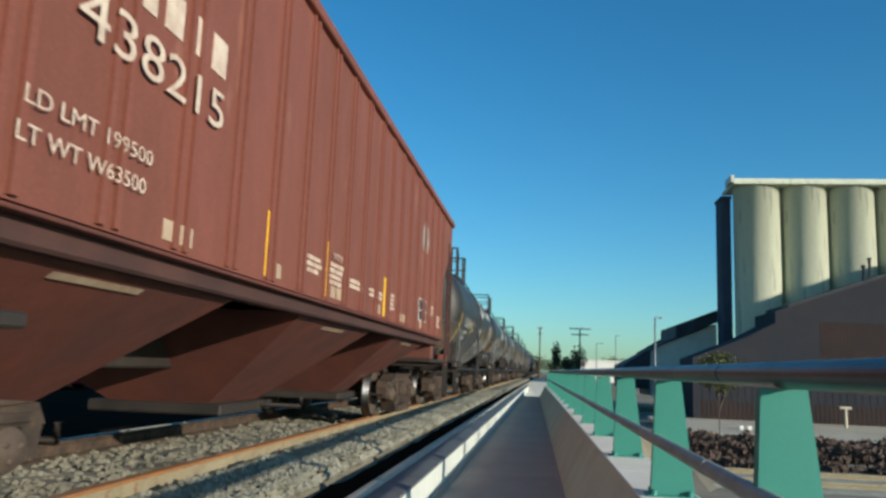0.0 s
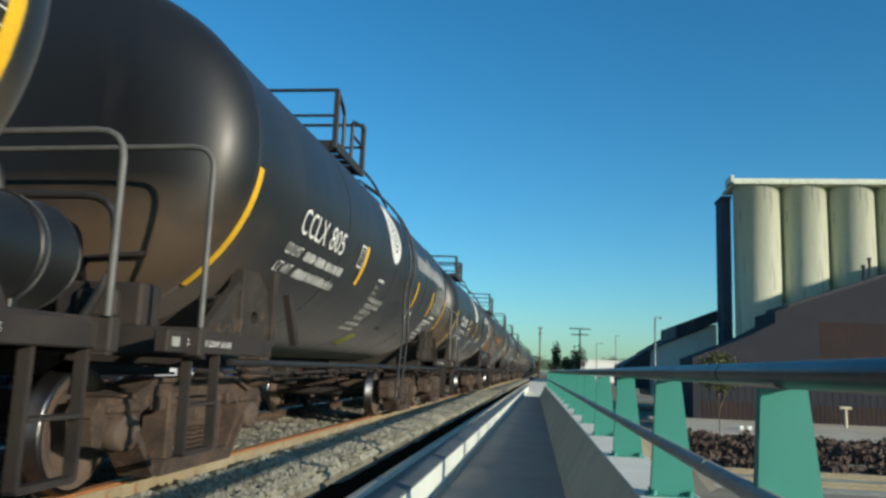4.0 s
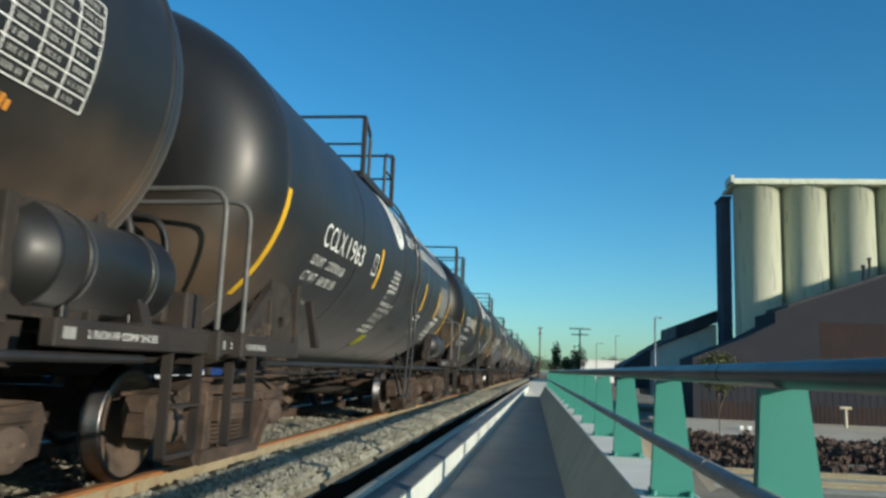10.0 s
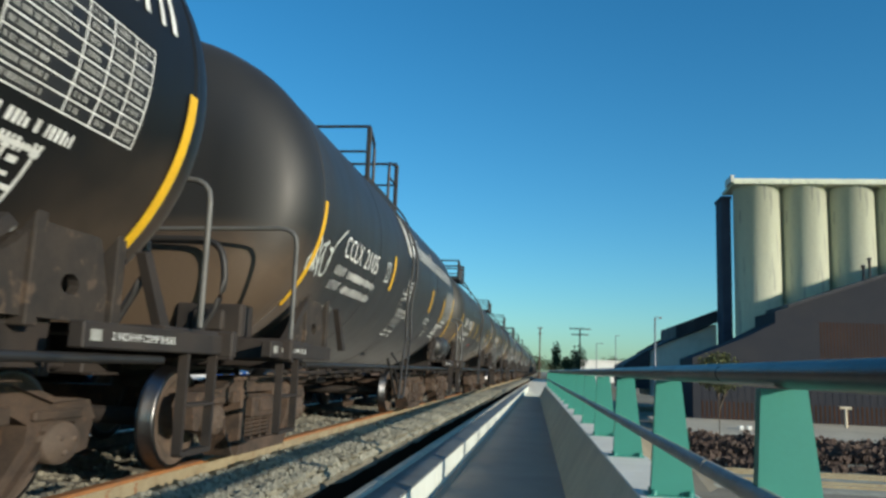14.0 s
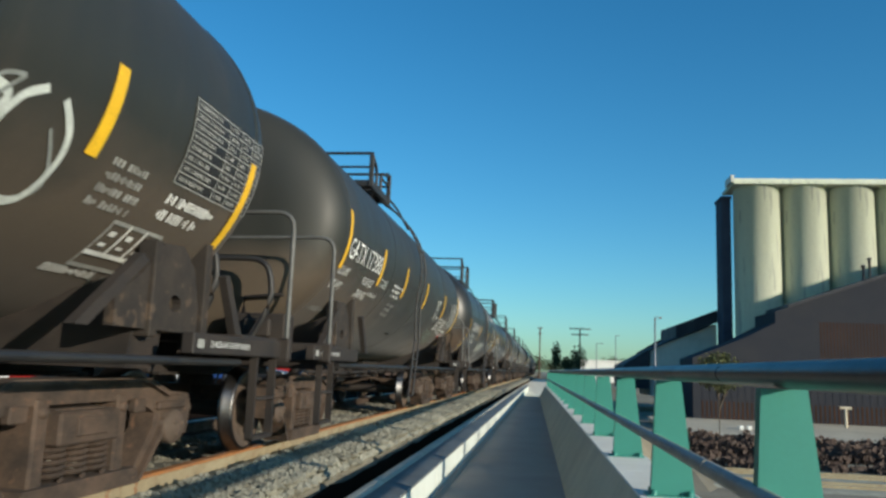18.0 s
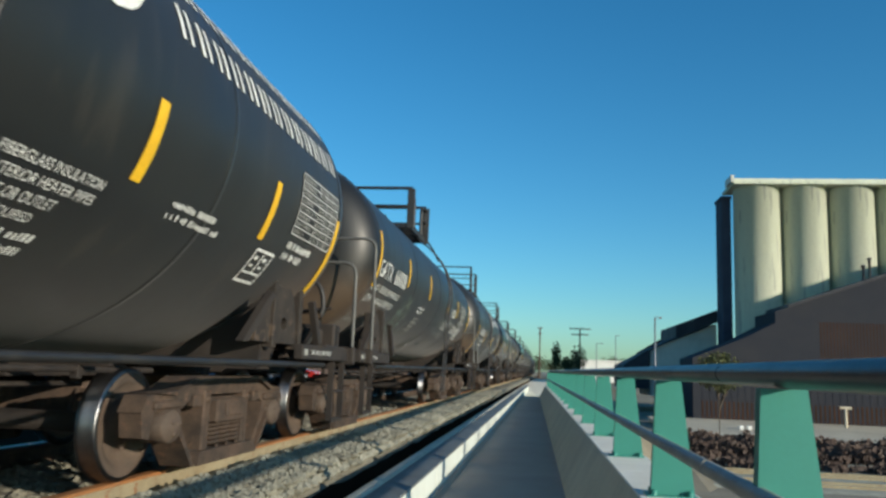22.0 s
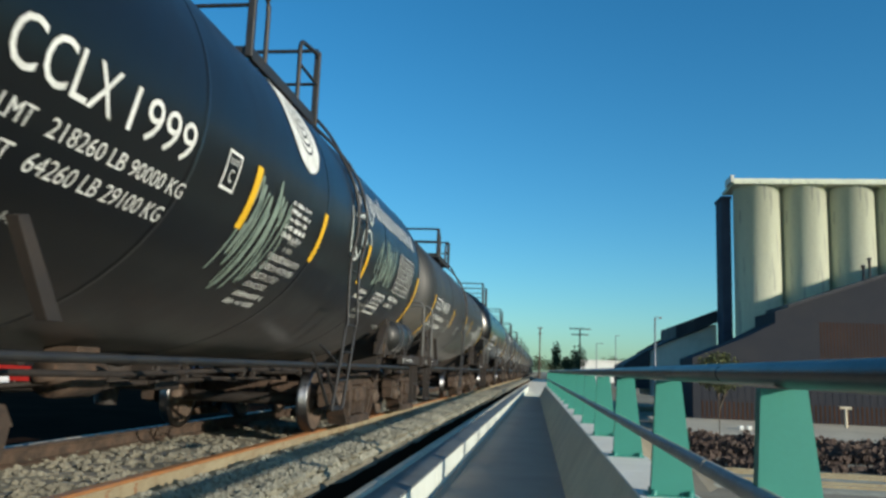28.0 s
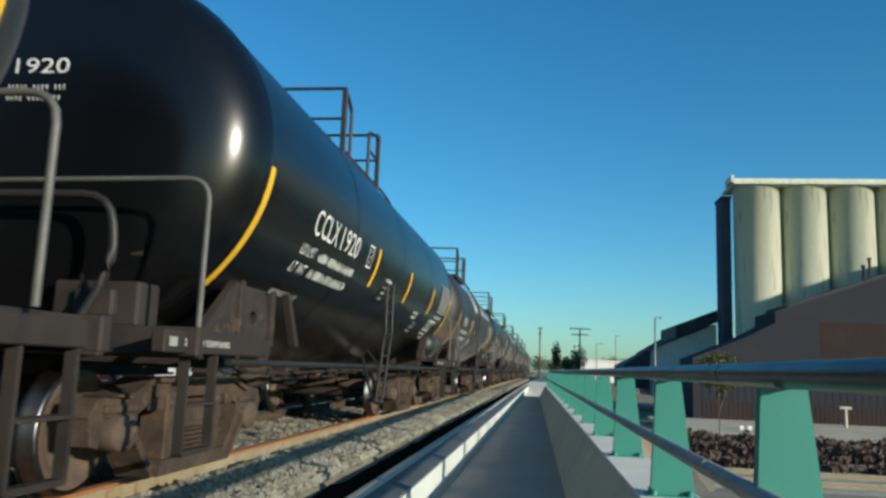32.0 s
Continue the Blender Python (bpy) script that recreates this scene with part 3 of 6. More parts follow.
def end_platform_mesh():
    s = Shape()
    s.box(-1.95, 1.95, 0.05, 0.90, 1.05, 1.115, 0.01)
    for x in (-1.5, -0.75, 0.75, 1.5):
        s.box(x - 0.03, x + 0.03, 0.05, 0.9, 0.95, 1.06, 0.006)
    return s.mesh("end_platform", GRIME)


def end_sill_mesh():
    s = Shape()
    s.box(-2.05, 2.05, 0.86, 0.95, 0.93, 1.12, 0.012)
    s.box(-2.05, 2.05, 0.84, 0.90, 0.915, 0.935, 0.006)
    return s.mesh("end_sill", GRIME)


def body_bolster_mesh():
    return Shape().prism([(-1.6, 0.84), (1.6, 0.84), (1.66, 1.52), (1.3, 1.38), (0.7, 1.16), (0, 1.06), (-0.7, 1.16), (-1.3, 1.38), (-1.66, 1.52)], -0.2, 0.2, "y").mesh("body_bolster", GRIME)


def saddle_mesh(side):
    """Cradle between bolster and tank: a gusset with a round hole, two uprights and slanting struts."""
    s = Shape()
    x = side * 1.66
    hole = [(0.23 + 0.085 * math.cos(k * math.pi / 6), 1.30 + 0.06 * math.sin(k * math.pi / 6)) for k in range(12)]
    rim = [(0.60, 1.30), (0.57, 1.38), (0.50, 1.58), (0.30, 1.72), (0.02, 1.70), (-0.25, 1.46), (-0.55, 1.30), (-0.55, 1.10), (-0.20, 1.10), (0.20, 1.10), (0.60, 1.10), (0.60, 1.20)]
    verts = [(x + d, y, z) for d in (-0.03, 0.03) for y, z in rim + hole]
    faces = []
    for k in range(12):
        a, b = k, (k + 1) % 12
        faces += [(a, b, 12 + b, 12 + a), (24 + b, 24 + a, 36 + a, 36 + b), (b, a, 24 + a, 24 + b), (12 + a, 12 + b, 36 + b, 36 + a)]
    s.add(verts, faces)
    s.box(x - 0.06, x + 0.06, 0.62, 0.72, 1.05, 1.80)
    s.box(x - 0.06, x + 0.06, -0.16, -0.06, 1.05, 1.70)
    return s.mesh("saddle_bracket", SADDLE)


def saddle_strut_mesh(side, way):
    x = side * 1.78
    foot = [(1.20, 1.08), (1.07, 1.08), (0.76, 1.56), (0.84, 1.58)] if way > 0 else [(-1.15, 1.08), (-1.02, 1.08), (-0.42, 1.52), (-0.50, 1.56)]
    return Shape().prism(foot, x - 0.03, x + 0.03).mesh("saddle_strut", GRIME)


def hoop_mesh(side, end, top):
    """Corner safety rail of an end platform: up from the sill, then bent inward."""
    x = side * 2.03
    s = Shape()
    s.tube(bent([(x, end * 0.72, 1.12), (x, end * 0.72, top), (0.0, end * 0.72, top - 0.03)], 0.16), 0.020, 8)
    return s.mesh("corner_handrail", PIPEG)


def lever_hoop_mesh(side, end):
    s = Shape()
    s.tube(bent([(side * 0.2, end * 0.35, 2.02), (side * 1.35, end * 0.35, 2.02), (side * 1.42, end * 0.35, 1.55), (side * 1.20, end * 0.35, 1.12)], 0.2), 0.03, 8)
    return s.mesh("end_grab_rail", RAILING)


def step_mesh(side):
    """U-shaped stirrup step under the end sill, bent from one flat bar."""
    x = side * 1.93
    s = Shape()
    s.prism([(-0.235, 1.0), (-0.235, 0.30), (-0.215, 0.28), (0.215, 0.28), (0.235, 0.30), (0.235, 1.0), (0.205, 1.0), (0.205, 0.315), (-0.205, 0.315), (-0.205, 1.0)], x - 0.03, x + 0.03)
    return s.mesh("stirrup_step", GRIME)


def step_rung_mesh(side):
    x = side * 1.93
    return Shape().box(x - 0.045, x + 0.045, -0.206, 0.206, 0.60, 0.622, 0.004).mesh("step_rung", GRIME)


def side_pipe_mesh(length, side):
    h = length / 2
    s = Shape()
    x = side * 1.92
    s.tube([(x, -h - 0.1, 0.90), (x, h + 0.1, 0.90)], 0.027, 8)
    for i in range(7):
        y = -h + 0.6 + (2 * h - 1.2) * i / 6
        s.box(min(x, x - side * 0.9), max(x, x - side * 0.9), y - 0.03, y + 0.03, 0.88, 0.93, 0.005)
    return s.mesh("side_handrail", RAILING)


def ladder_path(y, z):
    """Where a ladder rail runs: plumb below the shell's bulge, then wrapped round it."""
    p = skin(y, max(z, 2.15), 0.07)
    return (p[0], y - 0.47 * max(0.0, 1.40 - z), z)


def ladder_mesh(side):
    """Side ladder from the stirrup to the top platform, wrapped round the shell."""
    s = Shape()
    for dy in (-0.22, 0.22):
        pts = []
        for i in range(19):
            p = ladder_path(dy, 0.42 + (3.98 - 0.42) * i / 18)
            pts.append((side * p[0], p[1], p[2]))
        s.tube(pts, 0.018, 6)
    for i in range(12):
        z = 0.42 + 3.5 * i / 11
        a, b = ladder_path(-0.22, z), ladder_path(0.22, z)
        s.tube([(side * a[0], a[1], a[2]), (side * b[0], b[1], b[2])], 0.011, 5)
    return s.mesh("side_ladder", RAILING)


def ladder_brace_mesh(side):
    """Slanting bars under the ladder, down to the foot step."""
    s = Shape()
    x = side * 1.94
    s.tube([(x, -1.30, 1.02), (x, -0.58, 0.45)], 0.019, 6)
    s.tube([(x, -0.75, 0.88), (x, -0.17, 0.43)], 0.019, 6)
    s.tube([(x, -1.02, 1.11), (x, -0.30, 0.93)], 0.015, 6)
    s.box(x - 0.05, x + 0.05, -0.60, -0.15, 0.42, 0.455, 0.006)
    return s.mesh("ladder_brace", RAILING)


def platform_mesh(ln):
    s = Shape()
    for x in (-1.38, 1.34):
        s.box(x, x + 0.04, 0.0, ln, 3.90, 4.03, 0.006)
    for y in (0.0, ln - 0.04):
        s.box(-1.38, 1.38, y, y + 0.04, 3.91, 4.02, 0.006)
    for x in (-0.9, 0.9):
        for y in (0.3, ln - 0.3):
            s.box(x - 0.04, x + 0.04, y - 0.03, y + 0.03, 3.6, 3.95, 0.006)
    return s.mesh("top_platform", RAILING)


def plank_mesh():
    return Shape().box(-1.34, 1.34, -0.09, 0.09, 3.98, 4.015, 0.004).mesh("plank", RAILING)


def guard_mesh(top, heavy):
    """Guard frame across the platform's end, with its corner posts."""
    r = 0.036 if heavy else 0.026
    w = 0.075 if heavy else 0.035
    s = Shape()
    for x in (-1.37, 1.37):
        s.box(x - w, x + w, -0.03, 0.03, 3.9, top - 0.02, 0.006)
    s.tube(bent([(-1.37, 0.0, top), (1.37, 0.0, top)], 0.08), r, 8)
    s.tube([(-1.37, 0.0, (top + 4.0) / 2), (1.37, 0.0, (top + 4.0) / 2)], r * 0.8, 6)
    return s.mesh("end_guardrail", RAILING)


def corner_mesh(x, top, heavy):
    r = 0.034 if heavy else 0.026
    return Shape().tube(bent([(x, 0.0, top), (x, 0.42, top - 0.2), (x, 0.42, 4.0)], 0.14), r, 8).mesh("corner_brace", RAILING)


def side_hoop_mesh(x, top, heavy):
    r = 0.034 if heavy else 0.026
    s = Shape()
    s.tube(bent([(x, -0.70, 4.0), (x, -0.70, top - 0.16), (x, 0.0, top - 0.05), (x, 0.0, 4.0)], 0.12), r, 8)
    s.tube([(x, -0.70, (top + 4.0) / 2), (x, 0.0, (top + 4.0) / 2)], r * 0.8, 6)
    return s.mesh("side_hoop", RAILING)


def grab_mesh(x):
    return Shape().tube(bent([(x, 0.0, 4.02), (x * 1.06, 0.45, 3.92), (x * 1.14, 1.05, 3.62)], 0.2), 0.021, 6).mesh("ladder_grab_rail", RAILING)


def add_platform(car, y0, ln, top, heavy):
    plat = part("top_platform", cached(("platform", ln), lambda: platform_mesh(ln)), None, car, at=(0, y0, 0))
    n = max(3, int(ln / 0.27))
    for i in range(n):
        part("plank", cached("plank", plank_mesh), None, plat, at=(0, (i + 0.5) * ln / n, 0))
    part("end_guardrail", cached(("guard", top, heavy), lambda: guard_mesh(top, heavy)), None, car, at=(0, y0, 0))
    part("end_guardrail", cached(("guard", top, heavy), lambda: guard_mesh(top, heavy)), None, car, at=(0, y0 + ln, 0))
    for x in (-1.37, 1.37):
        part("corner_brace", cached(("corner", x, top, heavy), lambda: corner_mesh(x, top, heavy)), None, car, at=(0, y0, 0))
        part("side_hoop", cached(("shoop", x, top, heavy), lambda: side_hoop_mesh(x, top, heavy)), None, car, at=(0, y0 + ln, 0))
        part("ladder_grab_rail", cached(("grab", x), lambda: grab_mesh(x)), None, car, at=(0, y0 + ln, 0))
    part("manway_dome", cached("manway", manway_mesh), None, car, at=(0, y0 + ln / 2, 0))


def manway_mesh():
    s = Shape()
    s.lathe([(0.62, 3.9), (0.62, 4.30), (0.58, 4.36), (0.30, 4.42), (0.0, 4.43)], "z", n=24)
    for k in range(8):
        t = k * math.pi / 4
        s.lathe([(0.03, 4.2), (0.03, 4.40), (0.0, 4.40)], "z", (0.64 * math.cos(t), 0.64 * math.sin(t), 0), 6)
    s.lathe([(0.14, 3.95), (0.14, 4.35), (0.0, 4.37)], "z", (0.3, -0.95, 0), 14)
    return s.mesh("manway_dome", RAILING)


def tank_bottom_mesh():
    s = Shape()
    s.lathe([(0.22, 0.62), (0.22, 1.05)], "z", n=16)
    s.lathe([(0.10, 0.42), (0.12, 0.62), (0.0, 0.62)], "z", n=12)
    s.box(-0.35, 0.35, -0.3, 0.3, 0.86, 0.92, 0.01)
    return s.mesh("bottom_outlet", GRIME)


def brake_cylinder_mesh():
    s = Shape().lathe([(0.0, -0.42), (0.05, -0.42), (0.05, -0.26), (0.17, -0.25), (0.18, -0.2), (0.18, 0.24), (0.14, 0.30), (0.0, 0.31)], "y", n=18)
    s.box(-0.14, 0.14, -0.16, 0.16, 0.14, 0.24, 0.01)
    return s.mesh("brake_cylinder", RUSTB)


def brake_lever_mesh():
    s = Shape()
    s.box(0.20, 0.95, -0.03, 0.03, 0.70, 0.76, 0.006)
    s.tube([(0.25, 0.0, 0.73), (0.12, 2.6, 0.70), (0.08, 4.2, 0.58)], 0.022, 6)
    s.tube([(0.60, 0.0, 0.73), (0.30, -3.4, 0.60)], 0.022, 6)
    s.box(0.1, 0.5, 0.6, 1.1, 0.58, 0.86, 0.02)
    return s.mesh("brake_lever", GRIME)


def reservoir_mesh():
    """Air reservoir lying along the car on the end platform, with its straps and feet."""
    s = Shape()
    s.lathe([(0.0, -0.80), (0.15, -0.79), (0.24, -0.74), (0.295, -0.63), (0.302, -0.62), (0.302, -0.59), (0.295, -0.58), (0.295, 0.58), (0.302, 0.59), (0.302, 0.62), (0.295, 0.63), (0.24, 0.74), (0.15, 0.79), (0.0, 0.80)], "y", n=28)
    for y in (-0.34, 0.34):
        s.lathe([(0.295, y - 0.03), (0.305, y - 0.03), (0.305, y + 0.03), (0.295, y + 0.03)], "y", n=28)
        s.box(-0.18, 0.18, y - 0.03, y + 0.03, -0.31, -0.20, 0.006)
    return s.mesh("air_reservoir", BLACK)


def box_mesh():
    s = Shape()
    s.box(-0.30, 0.30, -0.15, 0.15, 0, 0.32, 0.02)
    s.box(-0.12, 0.16, -0.22, -0.14, 0.06, 0.26, 0.02)
    s.tube([(-0.2, 0.0, 0.32), (-0.2, 0.0, 0.5), (0.2, 0.05, 0.55)], 0.025, 6)
    return s.mesh("brake_valve", GRIME)


def oval_emblem(shell, y0, y1, z0, z1):
    """A pale upright oval crossed by thin dark arcs that fan from its top."""
    cy, cz, ry, rz = (y0 + y1) / 2, (z0 + z1) / 2, (y1 - y0) / 2, (z1 - z0) / 2
    s = Shape()
    n = 22
    vs, fs = [], []
    for i in range(n + 1):
        z = z0 + 0.002 + (z1 - z0 - 0.004) * i / n
        w = ry * math.sqrt(max(0.0, 1 - ((z - cz) / rz) ** 2))
        vs += [skin(cy - w, z, 0.005), skin(cy + w, z, 0.005)]
        if i:
            fs.append((2 * i - 2, 2 * i - 1, 2 * i + 1, 2 * i))
    s.add(vs, fs, True)
    ob = part("oval_emblem", s, WHITE, shell, "pale oval emblem with dark arcs")
    arcs = Shape()
    for k in range(7):
        f = 0.86 - 0.115 * k
        vs, fs = [], []
        for i in range(19):
            t = math.pi * (1.0 + i / 18)
            yy = cy + ry * f * math.cos(t) * 0.98
            zz = cz + rz * 0.72 + rz * (1.55 * f) * math.sin(t) * 0.98
            d = 0.006 + 0.008 * math.sin(math.pi * i / 18)
            inside = ((yy - cy) / ry) ** 2 + ((zz - cz) / rz) ** 2 < 0.94
            vs += [skin(yy, zz - d, 0.0075), skin(yy, zz + d, 0.0075)]
            if i and inside and was:
                fs.append((2 * i - 2, 2 * i - 1, 2 * i + 1, 2 * i))
            was = inside
        arcs.add(vs, fs)
    tagged(part("emblem_arc", arcs, PLAC, ob), kind="stuff")


def letter_blocks(y0, y1, z0, z1, count, rng, capital=False):
    """Company wording drawn as plain upright bars of its size, two to a letter's width."""
    s = Shape()
    p = (y1 - y0) / count
    for i in range(count):
        y = y0 + i * p
        first = capital or i in (0, count // 2 - 1)
        for k, off in enumerate((0.10, 0.52)):
            top = z1 if first and k == 0 else z1 - (0.0 if capital else 0.30) * (z1 - z0)
            skin_patch(s, y + off * p, y + (off + rng.uniform(0.13, 0.18)) * p, z0, top, 0.006)
    return s


def table_panel(shell, y, z, w, h, rng, ink):
    """Framed stencil panel with ruled rows."""
    panel = part("stencil_panel", skin_patch(Shape(), y, y + w, z, z + h, 0.005), PLAC, shell)
    s = Shape()
    rows, cols = 8, (0.0, 0.46, 0.65, 0.83, 1.0)
    for i in range(rows + 1):
        zz = z + h * i / rows
        skin_patch(s, y, y + w, zz - 0.004, zz + 0.004, 0.0075)
    for c in cols:
        yy = y + w * c
        skin_patch(s, yy - 0.006, yy + 0.006, z, z + h, 0.0078)
    tagged(part("table_rule", s, ink, shell), kind="stuff")
    s = Shape()
    for i in range(rows):
        for c, d in zip(cols, cols[1:]):
            a, e = y + w * (c + 0.03), y + w * (c + (d - c) * rng.uniform(0.55, 0.86))
            while a < e:
                skin_patch(s, a, a + 0.014, z + h * (i + 0.30) / rows, z + h * (i + 0.70) / rows, 0.008)
                a += rng.choice((0.022, 0.024, 0.036))
    tagged(part("stencil_table", s, DIMW, shell), kind="stuff")


def plate_box(shell, y, z, w, h, letter, ink):
    s = Shape()
    t = 0.022
    for a, b, c, d in ((y, y + w, z, z + t), (y, y + w, z + h - t, z + h), (y, y + t, z, z + h), (y + w - t, y + w, z, z + h)):
        skin_patch(s, a, b, c, d, 0.007)
    part("plate_frame", s, ink, shell)
    if letter:
        part("plate_lettering", skin_text("PLATE", y + 0.22 * w, y + 0.8 * w, z + 0.66 * h, z + 0.82 * h), ink, shell)
        part("plate_letter", skin_text(letter, y + 0.38 * w, y + 0.66 * w, z + 0.22 * h, z + 0.55 * h), ink, shell)


def tank_car(spec, seed):
    """One tank car; local y = 0 is midway between its end stripes, the near flank is +X."""
    rng = random.Random(seed)
    f, r = spec["f"], spec["r"]
    L = round((r - f) * 5) / 5
    h = L / 2
    car = thing("tank_car", spec["label"], "tank car", (TRACK_X, (f + r) / 2, 0), "tank cars of the freight train")
    car.scale = (BROAD, 1, 1)
    m = spec.get("paint", BLACK)
    SIZE[:] = [spec.get("size", 1.0), spec.get("tall", 1.0)]
    shell = part("tank_shell", cached(("tank", L, m.name, *SIZE, spec.get("dome", 0.50)), lambda: tank_mesh(L, m, *SIZE, 0.05, spec.get("dome", 0.50))), None, car)
    for k in (-1, 1):
        spin = (0, 0, 0 if k > 0 else 180)
        part("stub_sill", cached("stub", stub_sill_mesh), None, car, at=(0, k * h, 0), turn=spin)
        part("end_platform", cached("endplat", end_platform_mesh), None, car, at=(0, k * h, 0), turn=spin)
        part("end_sill", cached("endsill", end_sill_mesh), None, car, at=(0, k * h, 0), turn=spin)
        part("body_bolster", cached("bodybol", body_bolster_mesh), None, car, at=(0, k * (h - 0.75), 0))
        part("coupler", cached("coupler", coupler_mesh), None, car, at=(0, k * (h + 1.40), 0), turn=(0, 0, 0 if k > 0 else 180))
        for side in (-1, 1):
            part("corner_handrail", cached(("hoop", side, k, spec.get("hoop", 2.12)), lambda: hoop_mesh(side, k, spec.get("hoop", 2.12))), None, car, at=(0, k * (h + 0.13) + (spec.get("rear_rail", 0.0) if k > 0 else -0.07), 0))
            step = part("stirrup_step", cached(("step", side), lambda: step_mesh(side)), None, car, at=(0, k * (h + 0.62), 0))
            part("step_rung", cached(("steprung", side), lambda: step_rung_mesh(side)), None, step)
            part("saddle_bracket", cached(("saddle", side), lambda: saddle_mesh(side)), None, car, at=(0, k * (h - 0.75), 0), turn=(0, 0, 0))
            for way in (-1, 1):
                part("saddle_strut", cached(("strut", side, way), lambda: saddle_strut_mesh(side, way)), None, car, at=(0, k * (h - 0.75), 0))
            part("end_grab_rail", cached(("lever", side, k), lambda: lever_hoop_mesh(side, k)), None, car, at=(0, k * (h + 0.5), 0))
    for side in (-1, 1):
        part("side_handrail", cached(("pipe", L, side), lambda: side_pipe_mesh(L, side)), None, car)
        ly = spec.get("ladder", -0.45) * (1 if side > 0 else -1)
        part("side_ladder", cached(("ladder", side), lambda: ladder_mesh(side)), None, car, at=(0, ly, 0))
        if spec.get("brace", True):
            part("ladder_brace", cached(("brace", side), lambda: ladder_brace_mesh(side)), None, car, at=(0, ly, 0))
    pf, pl, pz = spec.get("plat", (4.5, 2.4, 4.88))
    add_platform(car, pf - h, pl, pz, spec.get("heavy", False))
    part("bottom_outlet", cached("outlet", tank_bottom_mesh), None, car)
    if spec.get("tank", True):
        part("air_reservoir", cached("reservoir", reservoir_mesh), None, car, at=(1.56, h + spec.get("res", 0.42) - 0.20, 1.42))
    part("brake_valve", cached("valve", box_mesh), None, car, at=(1.2, -h - 0.5, 1.12))
    part("brake_cylinder", cached("brakecyl", brake_cylinder_mesh), None, car, at=(0.55, -1.6, 0.74))
    part("brake_lever", cached("brakelever", brake_lever_mesh), None, car, at=(0, -0.6, 0))
    for x, z in ((0.95, 0.80), (0.35, 0.66)):
        part("brake_pipe", cached(("trainline", L), lambda: Shape().tube([(0, -h + 1.6, 0), (0.05, -h * 0.3, -0.03), (0, h * 0.3, 0.02), (0, h - 1.6, 0)], 0.028, 6).mesh("brake_pipe", GRIME)), None, car, at=(x, 0, z))
    for y in (-3.2, -1.1, 1.0, 3.1):
        part("pipe_hanger", cached("hanger", lambda: Shape().box(-1.2, 1.2, -0.035, 0.035, 0.84, 0.93, 0.006).box(0.30, 0.36, -0.03, 0.03, 0.62, 0.86, 0.004).box(0.92, 0.98, -0.03, 0.03, 0.74, 0.86, 0.004).mesh("pipe_hanger", GRIME)), None, car, at=(0, y, 0))
    for k in (-1, 1):
        add_truck(car, k * (h - spec.get("truck", (0.80, 0.85))[k > 0]), spec.get("long", LONG))
    # stripes and stencils on the near flank
    ink = spec.get("ink", WHITE)
    for y, z0, z1 in [(-h + 0.03, spec.get("bar_low", 1.50), spec.get("bar_top", 2.45)), (h - 0.03, spec.get("rear_low", 1.50), spec.get("bar_top", 2.45))][:2 if spec.get("rear_bar", True) else 1]:
        w = 0.10
        part("reflective_stripe", skin_patch(Shape(), y - w / 2, y + w / 2, z0, z1, 0.012), YELLOW, shell, "yellow reflective stripe")
    for y, *zz in spec.get("bars", ()):
        z0, z1 = zz or (1.94, 2.43)
        part("reflective_stripe", skin_patch(Shape(), y - f - h - 0.055, y - f - h + 0.055, z0, z1, 0.006), YELLOW, shell, "yellow reflective stripe")
    if spec.get("decal"):
        part("decal", skin_patch(Shape(), -h + spec["decal"], -h + spec["decal"] + 0.34, 1.24, 1.40, 0.006), DECAL, shell, "yellow-green warning decal")
    y0 = -h + spec.get("num", 1.38)
    zt = spec.get("num_z", 2.15)
    ht = 0.25
    mk = spec.get("mark")
    part("reporting_mark", skin_text(mk, y0 + spec.get("mark_in", 0.0), y0 + spec.get("mark_w", 0.84), zt, zt + ht) if mk else letter_blocks(y0, y0 + 0.84, zt, zt + ht, 4, rng, True), ink, shell)
    if spec.get("no"):
        ya = y0 + spec.get("num_gap", 0.99)
        part("car_number", skin_text(spec["no"], ya, ya + spec.get("num_w", 0.19) * len(spec["no"]), zt, zt + ht), ink, shell)
    if spec.get("slogan"):
        tagged(part("stencil_line", skin_bars(rng, y0 - 0.06, y0 + 1.12, zt - 0.15, 0.075, True), ink, shell), kind="stuff")
    for i, (a, txt) in enumerate((("LD LMT", spec.get("ld", "")), ("LT WT", spec.get("lt", "")))):
        z = zt - (0.39 if spec.get("slogan") else 0.20) - 0.17 * i
        tagged(part("weight_heading", skin_text(a, y0 - 0.1, y0 + 0.34, z, z + 0.095), ink, shell), kind="stuff")
        if txt:
            tagged(part("weight_line", skin_text(txt, y0 + spec.get("val", 0.46), y0 + spec.get("val", 0.46) + spec.get("val_w", 0.078) * len(txt), z, z + 0.095), ink, shell), kind="stuff")
        else:
            tagged(part("weight_line", skin_bars(rng, y0 + 0.46, y0 + 1.9, z, 0.085, True), ink, shell), kind="stuff")
    tagged(part("stencil_line", skin_bars(rng, y0 - 0.1, y0 + 0.7, 1.56, 0.05, True), DIMW, shell), kind="stuff")
